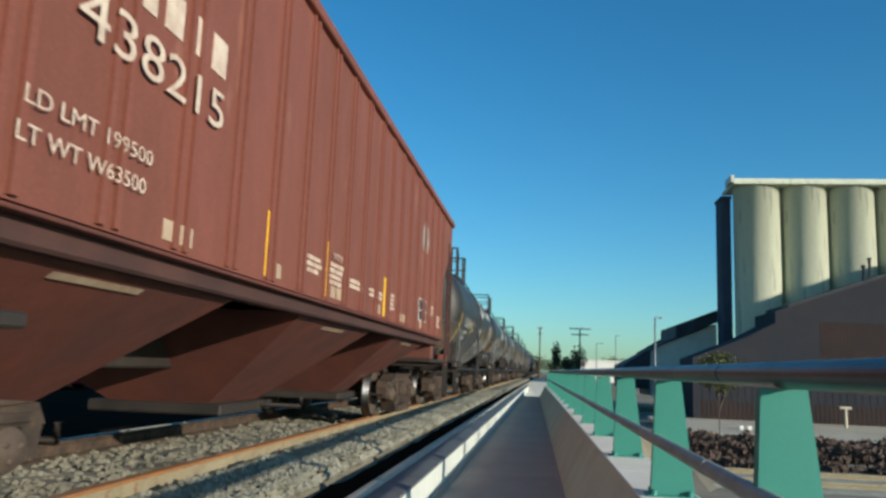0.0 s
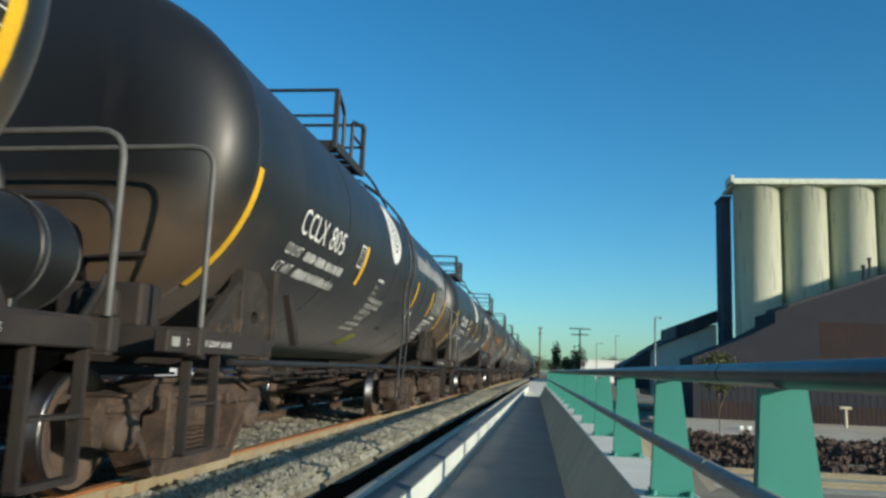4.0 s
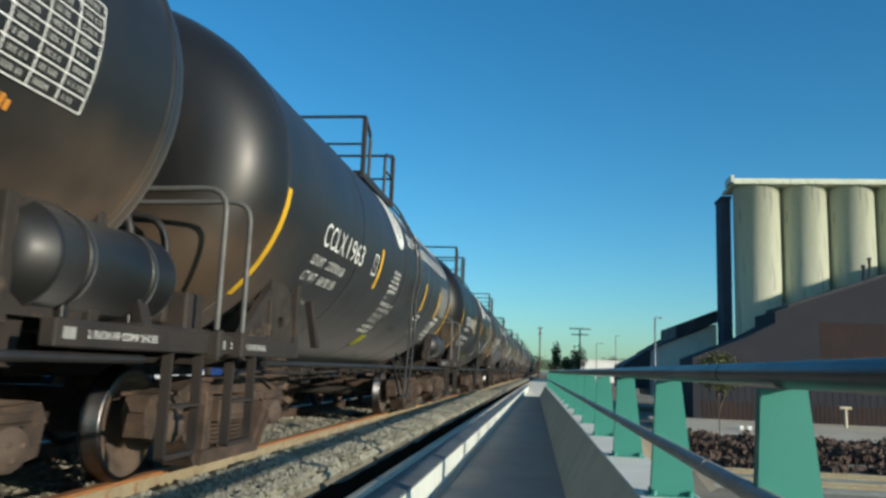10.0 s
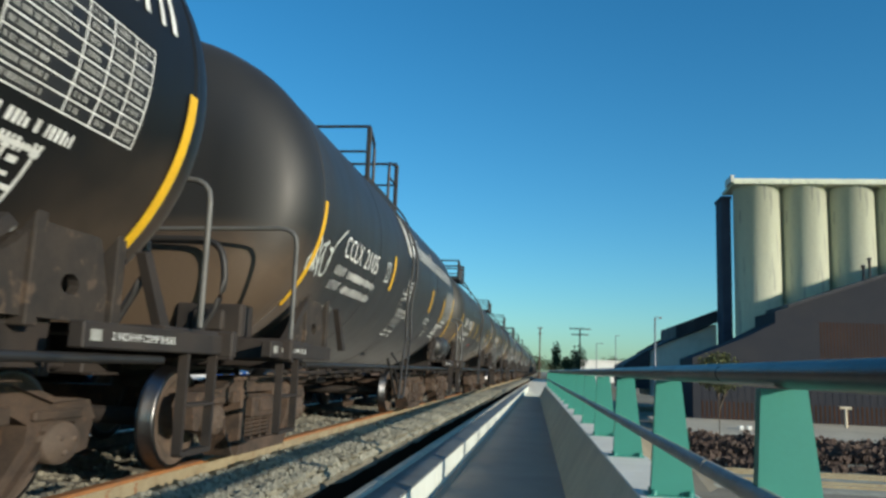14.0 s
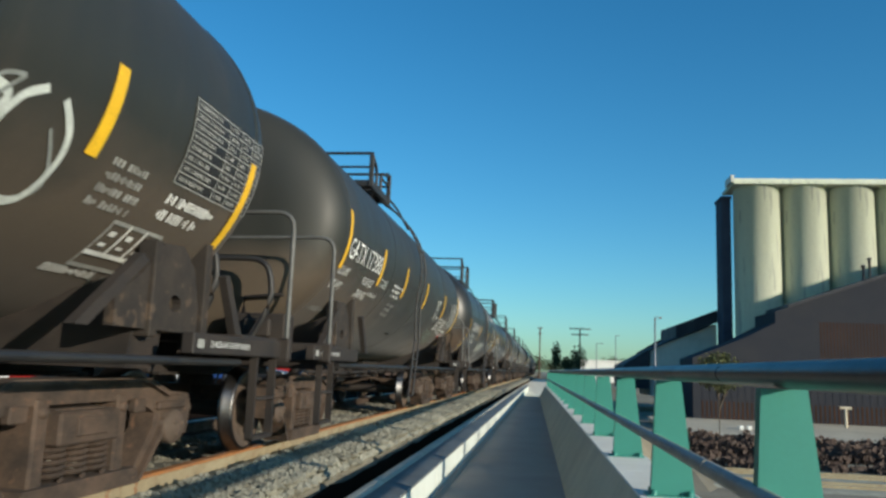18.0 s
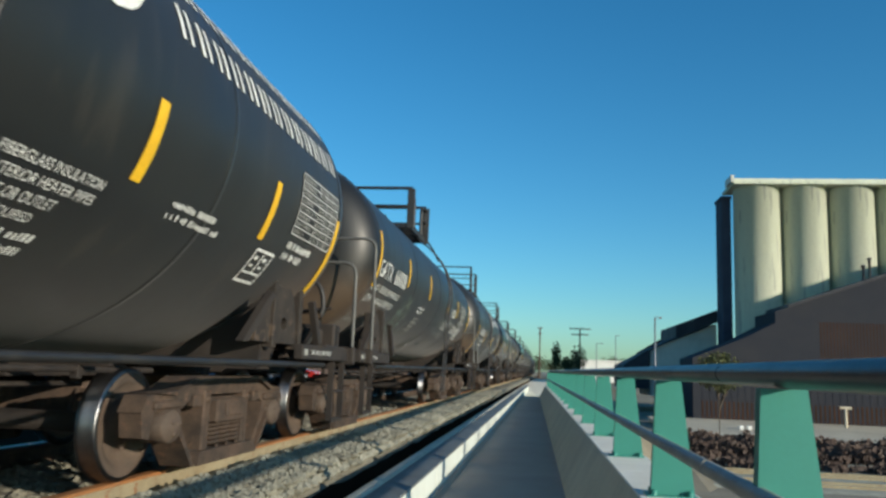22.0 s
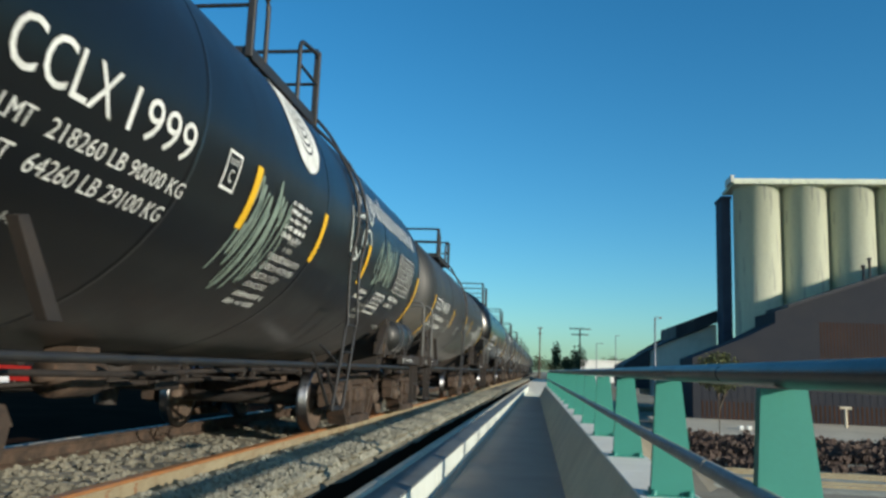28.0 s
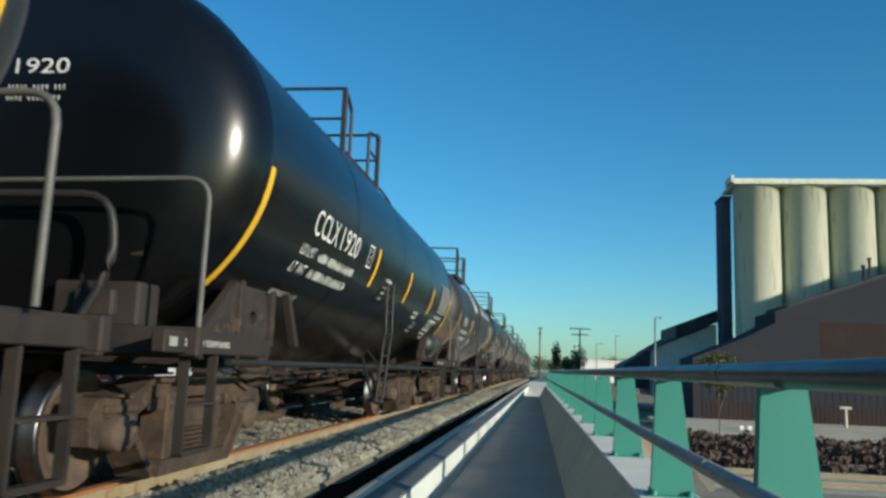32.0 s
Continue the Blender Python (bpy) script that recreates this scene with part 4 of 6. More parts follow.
    for k, (yy, zz, wd, n) in enumerate(spec.get("notes", ((5.0, 2.10, 0.42, 1), (5.0, 2.0, 0.30, 3), (8.05, 1.87, 0.55, 2), (8.5, 1.72, 0.5, 3), (10.3, 1.52, 0.6, 1)))):
        for i in range(n):
            tagged(part("stencil_line", skin_bars(rng, -h + yy, -h + yy + wd * rng.uniform(0.75, 1.0), zz - i * 0.075, 0.042, True), ink if k % 2 == 0 or ink == ORANGE else DIMW, shell), kind="stuff")
    if spec.get("plate", 3.62):
        plate_box(shell, -h + spec.get("plate", 3.62), 2.13, 0.24, 0.28, "C", ink)
    ty, tz = spec.get("table", (-1.42, 2.07))
    table_panel(shell, h + ty, tz, 1.18, 0.57, rng, spec.get("table_ink", WHITE))
    py, pz = spec.get("panel", (-1.80, 1.60))
    cells = spec.get("cells", 3)
    plate_box(shell, h + py, pz, 0.02 + 0.20 * cells, 0.28, "", spec.get("table_ink", WHITE))
    for k in range(cells - 1):
        tagged(part("cell_rule", skin_patch(skin_patch(Shape(), h + py + 0.20 + 0.20 * k, h + py + 0.225 + 0.20 * k, pz + 0.08, pz + 0.27, 0.0072), h + py + 0.01, h + py + 0.01 + 0.20 * cells, pz + 0.075 + 0.008 * k, pz + 0.092 + 0.008 * k, 0.0076), WHITE, shell), kind="stuff")
    for k in range(cells):
        tagged(part("cell_mark", skin_patch(skin_patch(Shape(), h + py + 0.06 + 0.20 * k, h + py + 0.13 + 0.20 * k, pz + 0.13, pz + 0.15, 0.0074), h + py + 0.06 + 0.20 * k, h + py + 0.13 + 0.20 * k, pz + 0.19, pz + 0.22, 0.0074), WHITE, shell), kind="stuff")
    for k in range(2):
        tagged(part("stencil_line", skin_bars(rng, h + ty + 0.05, h + ty + 0.75 - 0.15 * k, tz - 0.13 - 0.10 * k, 0.062, True), ink, shell), kind="stuff")
    for yy in (h - 0.35, -h - 0.75):
        tagged(part("shoe_notice", flat_text("2 INCH HF COMP SHOES", 1.986, yy - 0.24, yy + 0.48, 1.0, 1.042), WHITE, car, "stencilled brake shoe notice"), kind="stuff")
        part("blank_patch", Shape().box(1.978, 1.9855, yy - 0.44, yy - 0.34, 0.99, 1.05, 0.001), DIMW, car, "blank white paint square")
        part("side_sill", Shape().box(1.90, 1.982, yy - 0.50, yy + 1.35, 0.95, 1.09, 0.008), GRIME, car)
    if spec.get("logo"):
        a, b = spec["logo"][0] - f - h, spec["logo"][1] - f - h
        ez = spec.get("logo_z", 2.74)
        oval_emblem(shell, a + 0.05, a + 0.92, ez, ez + 0.92)
        wz = spec.get("word_z", (2.86, 3.22))
        tagged(part("company_wording", letter_blocks(a + spec.get("word_gap", 1.30), b, *((3.34, 3.62) if spec.get("second") else wz), 11, rng), WHITE, shell, "white company wording as plain strokes"), kind="stuff")
        if spec.get("second"):
            tagged(part("company_wording", letter_blocks(a + 1.30, b, 2.92, 3.16, 13, rng, True), WHITE, shell, "white company wording as plain strokes"), kind="stuff")
        for i, txt in enumerate(("FIBERGLASS INSULATION", "EXTERIOR HEATER PIPES", "INLET OR OUTLET", "CAPS REQUIRED")):
            ny = -h + spec.get("note_y", spec.get("note_at", a + h - 0.12))
            tagged(part("service_notice", skin_text(txt, ny, ny + 0.040 * len(txt), 1.83 - 0.085 * i, 1.883 - 0.085 * i), WHITE, shell, "stencilled service notice"), kind="stuff")
        for i in range(2):
            tagged(part("stencil_line", skin_bars(rng, ny, ny + 0.7, 1.50 - 0.07 * i, 0.040, True), WHITE, shell), kind="stuff")
        for i in range(5 if "note_y" in spec else 0):
            tagged(part("stencil_line", skin_bars(rng, ny, ny + 0.55, 2.32 - 0.072 * i, 0.042, True), WHITE, shell), kind="stuff")
    for i, knots in enumerate(spec.get("strokes", ())):
        part("spray_stroke", spray_stroke([(y - h, z) for y, z in knots], 0.022, i), GRAF, shell, "pale spray-painted stroke")
    for i, (rad, gm, *knots) in enumerate(spec.get("sprayed", ())):
        part("spray_stroke", spray_stroke([(y - h, z) for y, z in knots], rad, i % 4), gm, shell, "spray-painted stroke")
    if spec.get("head_no"):
        x0, x1, z, lines = spec["head_no"]
        dome = spec.get("dome", 0.50)
        part("end_number", head_text(spec["no"], x0, x1, z, z + 0.12, h, dome), ink, shell, "small stencilled number on the dished end")
        for i in range(lines):
            tagged(part("stencil_line", head_text("||||| |||| |||"[i:], x0 - 0.04, x1 - 0.02 - 0.03 * i, z - 0.13 - 0.085 * i, z - 0.09 - 0.085 * i, h, dome), ink, shell), kind="stuff")
    if spec.get("tag"):
        txt, ya, yb, za, zb = spec["tag"]
        part("spray_tag", skin_text(txt, -h + ya, -h + yb, za, zb), GRAF, shell, "pale spray-painted tag")
    for txt, ya, z, w in spec.get("texts", ()):
        tagged(part("service_notice", skin_text(txt, -h + ya, -h + ya + w, z, z + 0.055), ink, shell, "stencilled service notice"), kind="stuff")
    for (ya, yb, za, zb, strokes, rad, gm) in spec.get("graffiti", ()):
        tagged(part("spray_paint", scribble(rng, ya - f - h, yb - f - h, za, zb, strokes, rad), gm, shell, "looping spray-painted scrawl"), kind="stuff")
    return car


CARS = [
    dict(f=21.30, r=32.90, paint=DUSTY, mark="CCLX", no="2164", ld="219200 LB", lt="62100 LB", logo=(27.85, 32.7), second=True, bars=((24.6,), (29.43,), (31.6,)), plat=(4.2, 2.4, 4.9), sprayed=((0.016, GRAF, (7.55, 1.70), (7.63, 1.80), (7.52, 1.99), (7.61, 1.91), (7.73, 1.94), (7.78, 1.75)), (0.016, GRAF, (7.65, 2.10), (7.77, 1.93), (7.81, 1.76), (8.00, 1.90)), (0.016, GRAF, (7.89, 1.78), (8.04, 1.91), (8.10, 1.77), (7.81, 1.67), (8.18, 1.75), (8.34, 1.48)), (0.016, GRAF, (7.69, 1.59), (7.86, 1.63), (8.16, 1.56)), (0.016, GRAF, (7.80, 1.52), (7.92, 1.54), (8.08, 1.48), (8.09, 1.43)), (0.016, GRAF, (8.41, 1.84), (8.60, 1.60), (8.58, 1.81), (8.75, 1.55), (8.82, 1.78), (8.91, 1.50), (8.98, 1.78), (9.14, 1.49), (9.19, 1.70), (9.49, 1.41)), (0.016, GRAF, (8.78, 1.98), (8.85, 1.79)), (0.016, GRAF, (8.93, 1.95), (8.96, 1.80)), (0.016, GRAF, (9.23, 1.82), (9.05, 1.98), (9.19, 2.01), (9.27, 1.91), (9.12, 1.84)), (0.016, GRAF, (8.88, 1.34), (8.85, 1.53), (8.96, 1.62)), (0.016, GRAF, (9.12, 1.35), (9.23, 1.42), (9.45, 1.49)), (0.016, GRAF, (9.37, 1.46), (9.58, 1.55), (9.97, 1.50)),), num=1.24, plate=3.68, size=1.0, dome=0.54, note_y=6.4, ladder=-0.45, tall=1.078, table=(-1.22, 2.07), head_no=(0.20, 0.60, 3.24, 4), label="dusty black tank car with white emblem and scrawled flank"),
    dict(f=35.80, r=47.55, paint=BLACK, mark="CCLX", no="805", logo=(41.05, 47.3), bars=((39.75,), (43.85,), (45.75,)), plat=(4.43, 1.6, 4.75), num=1.3, hoop=2.35, logo_z=2.45, word_z=(2.66, 3.02), word_gap=2.6, decal=6.1, tank=False, brace=False, ladder=0.9, label="black tank car with a pale emblem and white wording"),
    dict(f=50.65, r=62.80, size=0.98, paint=BLACK, mark="CCLX", no="801", ld="200200 LB 90800 KG", lt="62800 LB 28500 KG", logo=(55.9, 62.2), bars=((54.75,), (56.67,), (58.75,)), plat=(4.65, 1.6, 4.58), head_no=(0.52, 0.84, 2.98, 2), hoop=2.35, logo_z=2.45, word_z=(2.66, 3.02), word_gap=2.6, decal=6.0, note_at=5.42, notes=((7.6, 1.97, 0.9, 2), (7.7, 1.76, 0.8, 3)), brace=False, ladder=0.9, rear_rail=-0.3, label="black tank car with a pale emblem and white wording"),
    dict(f=65.60, r=78.20, truck=(0.8, 1.35), paint=DUSTY, ink=ORANGE, no="600618", bars=((70.05, 2.06, 2.6), (71.95, 2.06, 2.6), (75.05, 2.10, 2.58)), plat=(5.5, 2.3, 4.88), sprayed=((0.055, GRAF, (7.92, 2.02), (8.19, 2.06), (8.59, 2.07), (9.06, 2.08)), (0.055, GRAF, (7.92, 2.02), (7.93, 1.86), (7.96, 1.82), (8.13, 1.85), (8.33, 1.85)), (0.026, GRAF, (8.59, 2.07), (8.62, 1.94), (8.61, 1.77), (8.66, 1.57)), (0.034, GRAF, (9.05, 2.08), (9.03, 1.90), (9.02, 1.69), (9.08, 1.42)), (0.045, GRAF, (8.64, 1.79), (8.95, 1.83)), (0.055, GRAF, (9.16, 2.08), (9.47, 2.10), (9.96, 2.10)), (0.04, GRAF, (9.61, 2.12), (9.58, 1.88), (9.37, 1.64), (9.28, 1.46), (9.12, 1.37)),), bar_top=2.75, num=1.56, num_z=2.23, num_gap=1.24, plate=3.98, mark="UTLX", mark_w=1.02, slogan=True, ladder=0.42, brace=False, rear_bar=False, table=(-1.95, 2.12), panel=(-3.2, 1.95), bar_low=2.08, size=1.0, tall=1.03, res=0.15, head_no=(0.42, 0.80, 3.05, 1), label="faded grey tank car with orange lettering and scrawls"),
    dict(f=80.40, r=92.25, paint=BLACK, mark="CCLX", no="1963", ld="223700 LB", lt="64100 LB", logo=(85.35, 91.9), second=True, bars=((84.5, 1.98, 2.53), (88.65, 1.98, 2.50), (90.54, 1.98, 2.5)), plat=(5.4, 2.35, 4.92), ladder=0.85, num=1.33, plate=3.66, decal=5.7, size=1.0, dome=0.66, note_y=5.08, tall=1.065, table=(-1.58, 2.07), rear_rail=-0.45, res=0.3, label="black tank car with a pale emblem and white wording"),
    dict(f=95.15, r=107.05, truck=(0.6, 1.2), long=1.5, size=1.015, paint=CLEAN, no="600593", num=1.34, num_gap=1.26, num_z=2.18, bars=((98.93, 2.05, 2.58), (101.55, 2.05, 2.55), (104.2, 2.05, 2.55)), logo=(101.9, 106.8), plat=(3.95, 2.4, 4.88), bar_top=2.56, mark="UTLX", mark_w=1.02, slogan=True, ld="222400 LB 100900 KG", lt="63600 LB 28850 KG", plate=3.90, decal=6.05, note_at=7.5, notes=((4.3, 2.08, 0.42, 1), (4.32, 1.98, 0.34, 3), (8.5, 1.72, 0.5, 3), (10.3, 1.52, 0.6, 1)), dome=0.66, tall=1.10, table=(-1.72, 2.07), tank=False, rear_rail=-0.5, label="clean black tank car with white number and emblem"),
    dict(f=110.15, r=121.50, truck=(0.5, 1.0), paint=DUSTY, mark="CCLX", no="2105", logo=(115.05, 121.2), bars=((114.05, 2.05, 2.56), (118.17, 2.03, 2.47), (120.0,)), plat=(4.6, 2.4, 4.86), sprayed=((0.016, GRAF, (-0.01, 1.86), (-0.06, 1.98), (0.15, 1.88), (-0.03, 2.02), (0.23, 1.89), (-0.01, 2.09), (0.26, 1.96)), (0.016, GRAF, (-0.01, 2.03), (0.04, 2.23), (0.15, 2.14), (0.04, 2.01)), (0.016, GRAF, (0.26, 1.90), (0.32, 2.15), (0.24, 2.16), (0.20, 2.05), (0.38, 1.84)), (0.016, GRAF, (0.40, 2.19), (0.35, 2.21), (0.32, 2.08), (0.45, 1.89), (0.59, 1.90), (0.59, 2.11), (0.47, 2.16), (0.63, 2.16)), (0.016, GRAF, (0.99, 2.44), (0.66, 2.23), (0.56, 1.99)),), num=1.05, plate=3.38, bar_top=2.58, size=1.0, dome=0.66, note_y=5.2, tall=1.143, table=(-1.32, 2.07), label="black tank car with white emblem and corner scrawl"),
    dict(f=124.45, r=136.20, size=0.985, paint=OLIVE, no="209269", num=0.97, num_gap=1.22, num_w=0.165, bars=((127.75,), (129.40,), (131.10,), (134.3, 1.99, 2.49)), plat=(4.12, 1.45, 4.55), sprayed=((0.011, GRAFD, (6.72, 1.90), (6.79, 1.99), (6.99, 1.96), (7.13, 1.81), (7.15, 1.67), (7.01, 1.61), (6.82, 1.64), (6.69, 1.76), (6.69, 1.88)), (0.011, GRAFD, (6.92, 1.61), (6.88, 1.69), (7.01, 1.61), (6.95, 1.72), (7.08, 1.62), (7.07, 1.67)), (0.011, GRAFD, (7.92, 2.08), (8.09, 1.92), (8.35, 1.65), (8.38, 1.56)), (0.011, GRAFD, (7.94, 1.87), (8.41, 1.93)), (0.011, GRAFD, (8.35, 2.13), (8.47, 1.90), (8.70, 1.60)), (0.011, GRAFD, (8.67, 2.08), (8.54, 1.86), (8.97, 1.58), (9.15, 1.76), (8.67, 2.13), (8.94, 1.88), (9.02, 2.12), (9.17, 2.18)), (0.011, GRAFD, (9.17, 2.18), (9.02, 1.94), (9.24, 1.72), (9.51, 1.67), (9.68, 1.78), (9.48, 2.02)),), graffiti=((128.12, 128.75, 1.58, 1.86, 6, 0.010, GRAFD), (129.36, 129.56, 1.70, 1.76, 2, 0.03, GRAFR), (135.3, 135.75, 1.34, 1.48, 3, 0.008, GRAFD)), tank=False, hoop=2.25, table=(-1.07, 2.06), panel=(-1.35, 1.47), plate=None, brace=False, table_ink=DIMW, notes=((8.05, 1.5, 0.55, 2), (10.06, 2.0, 0.5, 4), (10.3, 1.42, 0.6, 1)), strokes=(((8.40, 1.88), (8.54, 1.93), (8.64, 1.76)), ((8.60, 1.74), (8.55, 1.92), (8.53, 2.12), (8.66, 2.16)), ((9.20, 1.83), (9.07, 1.60), (8.91, 1.64), (8.66, 1.83), (8.72, 1.96), (8.82, 2.04), (8.95, 2.09), (8.97, 1.96), (9.05, 1.85), (9.12, 2.02), (9.10, 2.09), (8.90, 2.11), (8.83, 2.17)), ((9.34, 2.18), (9.20, 2.09), (9.14, 1.91), (9.24, 1.74), (9.43, 1.67), (9.61, 1.70), (9.66, 1.87), (9.62, 2.03), (9.48, 2.17))), label="grimy olive-black tank car with scrawled flank"),
    dict(f=139.30, r=151.00, truck=(0.8, 0.65), long=1.18, size=0.98, paint=OLIVE, no="17388", ld="91500 KGS", lt="27800 KGS", num=0.18, num_gap=1.0, num_z=2.20, bars=((141.4, 2.06, 2.58), (143.3, 2.06, 2.55), (145.6, 2.06, 2.55), (148.35, 2.06, 2.58)), plat=(3.64, 1.45, 4.48), sprayed=((0.010, GRAFG, (8.43, 1.74), (8.44, 1.76), (8.55, 1.75), (8.57, 1.69), (8.52, 1.66), (8.41, 1.73), (8.40, 1.85)), (0.010, GRAFG, (8.66, 1.71), (8.69, 1.65), (8.83, 1.59), (8.84, 1.64), (8.72, 1.76)), (0.010, GRAFG, (8.82, 1.73), (8.91, 1.62), (9.23, 1.53), (9.10, 1.66), (8.90, 1.69)), (0.010, GRAFG, (8.97, 1.78), (9.14, 1.70), (9.24, 1.74)), (0.010, GRAFG, (9.31, 1.74), (9.46, 1.57), (9.72, 1.49), (9.74, 1.59), (9.60, 1.71)), (0.010, GRAFG, (9.72, 1.73), (9.87, 1.68), (9.96, 1.74)), (0.010, GRAFG, (8.70, 1.58), (8.85, 1.61), (9.24, 1.57), (9.55, 1.64)), (0.010, GRAFG, (9.85, 1.61), (9.90, 1.55), (10.10, 1.54)), (0.010, GRAFG, (9.00, 1.62), (9.20, 1.70), (9.35, 1.60), (9.30, 1.50), (9.15, 1.56)), (0.035, GRAFR, (10.50, 1.68), (10.62, 1.71), (10.74, 1.74))), ladder=-0.9, tank=False, hoop=2.25, mark="GATX", bar_low=2.05, bar_top=2.75, brace=False, plate=None, val=1.10, notes=((3.2, 2.16, 0.8, 3), (3.4, 1.88, 0.55, 3), (1.3, 1.62, 0.7, 3), (8.1, 1.95, 0.56, 1), (8.95, 2.02, 0.78, 4), (10.05, 1.60, 0.5, 2)), table=(-1.24, 1.92), panel=(-1.80, 1.75), cells=2, texts=(("LGT 2-05", 1.93, 1.895, 0.45), ("INTERIOR COATING", 8.0, 2.33, 0.62), ("PLASITE", 8.02, 2.25, 0.28), ("APPLIED", 8.03, 2.17, 0.26), ("01-2013", 8.03, 2.09, 0.26), ("FIBERGLASS INSULATION", 8.03, 2.01, 0.68)), num_w=0.162, val_w=0.062, tag=("T-05", 2.22, 2.66, 2.06, 2.18), label="grimy olive-black tank car with green scrawls"),
    dict(f=154.40, r=165.90, size=1.01, paint=SATIN, mark="CCLX", no="1643", ld="226000 LB 100500 KG", lt="64400 LB 29050 KG", logo=(160.95, 166.0), second=True, bars=((158.3,), (162.08,), (164.12,)), plat=(3.1, 2.3, 4.75), graffiti=((159.85, 160.85, 1.50, 1.98, 3, 0.010, GRAF),), plate=3.42, ladder=0.2, num=1.12, dome=0.66, tall=1.055, table=(-1.28, 2.10), tag=("ARCH", 5.35, 6.45, 1.55, 1.92), notes=((8.2, 1.90, 0.85, 2),), note_at=6.62, tank=False, cells=2, label="weathered satin-black tank car with emblem and white wording"),
    dict(f=168.75, r=181.90, size=0.955, paint=BLACK, no="66008", ld="201600 LB 91450 KGS", lt="61400 LB 27850 KGS", bars=((171.25, 2.3, 2.78), (173.8, 2.3, 2.8), (176.9, 2.28, 2.74), (178.93, 2.28, 2.72)), sprayed=((0.011, GRAFG, (2.70, 2.04), (2.77, 1.88), (2.82, 1.58), (3.00, 1.46)), (0.011, GRAFG, (2.88, 2.05), (2.93, 1.88), (3.02, 1.54), (3.28, 1.42), (3.29, 1.50), (3.18, 1.79)), (0.011, GRAFG, (2.62, 1.88), (2.84, 1.88), (2.92, 1.99)), (0.011, GRAFG, (3.25, 2.19), (3.30, 2.01), (3.39, 1.71), (3.77, 1.53), (4.01, 1.51), (4.01, 1.78)), (0.011, GRAFG, (3.64, 2.00), (3.51, 1.82), (3.66, 1.47), (3.92, 1.39), (4.25, 1.41), (4.25, 1.59)), (0.011, GRAFG, (3.01, 2.12), (3.10, 2.18), (3.16, 1.94)), (0.011, GRAFG, (2.29, 1.58), (2.40, 1.64), (2.41, 1.74)), (0.011, GRAFG, (2.81, 1.86), (2.84, 1.69), (3.21, 1.41)), (0.011, GRAFG, (3.20, 2.02), (3.19, 1.64), (3.45, 1.44)),), graffiti=((176.1, 177.4, 1.68, 2.06, 4, 0.014, GRAFD), (174.7, 175.2, 1.32, 1.66, 3, 0.012, GRAFH)), heavy=True, num=0.17, num_gap=1.14, num_z=2.22, plat=(5.55, 2.1, 4.80), tank=False, bar_top=2.85, mark="GATX", mark_in=0.0, mark_w=0.90, table=(-2.28, 2.08), panel=(-1.85, 1.75), bar_low=2.05, brace=False, plate=None, ladder=0.45, notes=((4.2, 2.06, 0.9, 2), (4.4, 1.86, 0.75, 4), (8.3, 2.02, 0.8, 3), (8.4, 1.74, 0.95, 2), (9.05, 2.38, 0.95, 3), (9.15, 2.06, 0.95, 2), (10.1, 2.02, 1.1, 3), (12.35, 1.66, 0.7, 5)), hoop=2.58, rear_rail=-0.25, rear_low=2.04, label="brown-grimed tank car with heavy top platform and scrawls"),
    dict(f=184.75, r=196.45, truck=(0.4, 0.85), size=1.01, paint=SATIN, mark="CCLX", no="1619", logo=(191.35, 196.3), second=True, bars=((188.12, 1.85, 2.32), (190.58, 1.9, 2.32), (192.2, 1.85, 2.32)), plat=(3.4, 2.4, 4.9), num=0.98, dome=0.66, note_y=6.3, tall=1.066, label="weathered satin-black tank car with emblem and white wording"),
    dict(f=199.60, r=211.10, sprayed=((0.018, GRAF, (6.83, 2.75), (6.87, 2.37), (7.06, 2.19), (7.33, 2.21), (7.38, 2.44), (7.44, 2.72), (7.22, 2.69), (7.04, 2.51), (7.16, 2.29), (7.33, 2.21)), (0.018, GRAF, (7.62, 2.42), (7.51, 2.56), (7.74, 2.59), (7.86, 2.44)), (0.018, GRAF, (7.32, 2.70), (7.63, 2.83), (7.80, 2.70), (7.97, 2.87)), (0.018, GRAF, (7.07, 2.93), (6.97, 2.64)),), size=1.02, paint=GLOSS, mark="CCLX", no="1999", ld="218260 LB 90000 KG", lt="64260 LB 29100 KG", logo=(204.25, 210.9), word_gap=2.4, note_y=4.78, plate=3.30, bars=((203.5,), (205.38,), (207.42,)), plat=(5.2, 2.2, 4.9), graffiti=((203.50, 204.35, 1.50, 2.45, 9, 0.013, GRAFG),  (207.95, 209.1, 1.95, 2.65, 8, 0.014, GRAFG)), ladder=1.4, logo_z=2.70, table=(-1.77, 2.05), panel=(-2.62, 1.67), dome=0.54, tall=1.02, num=1.05, label="glossy black tank car with emblem and green scrawl"),
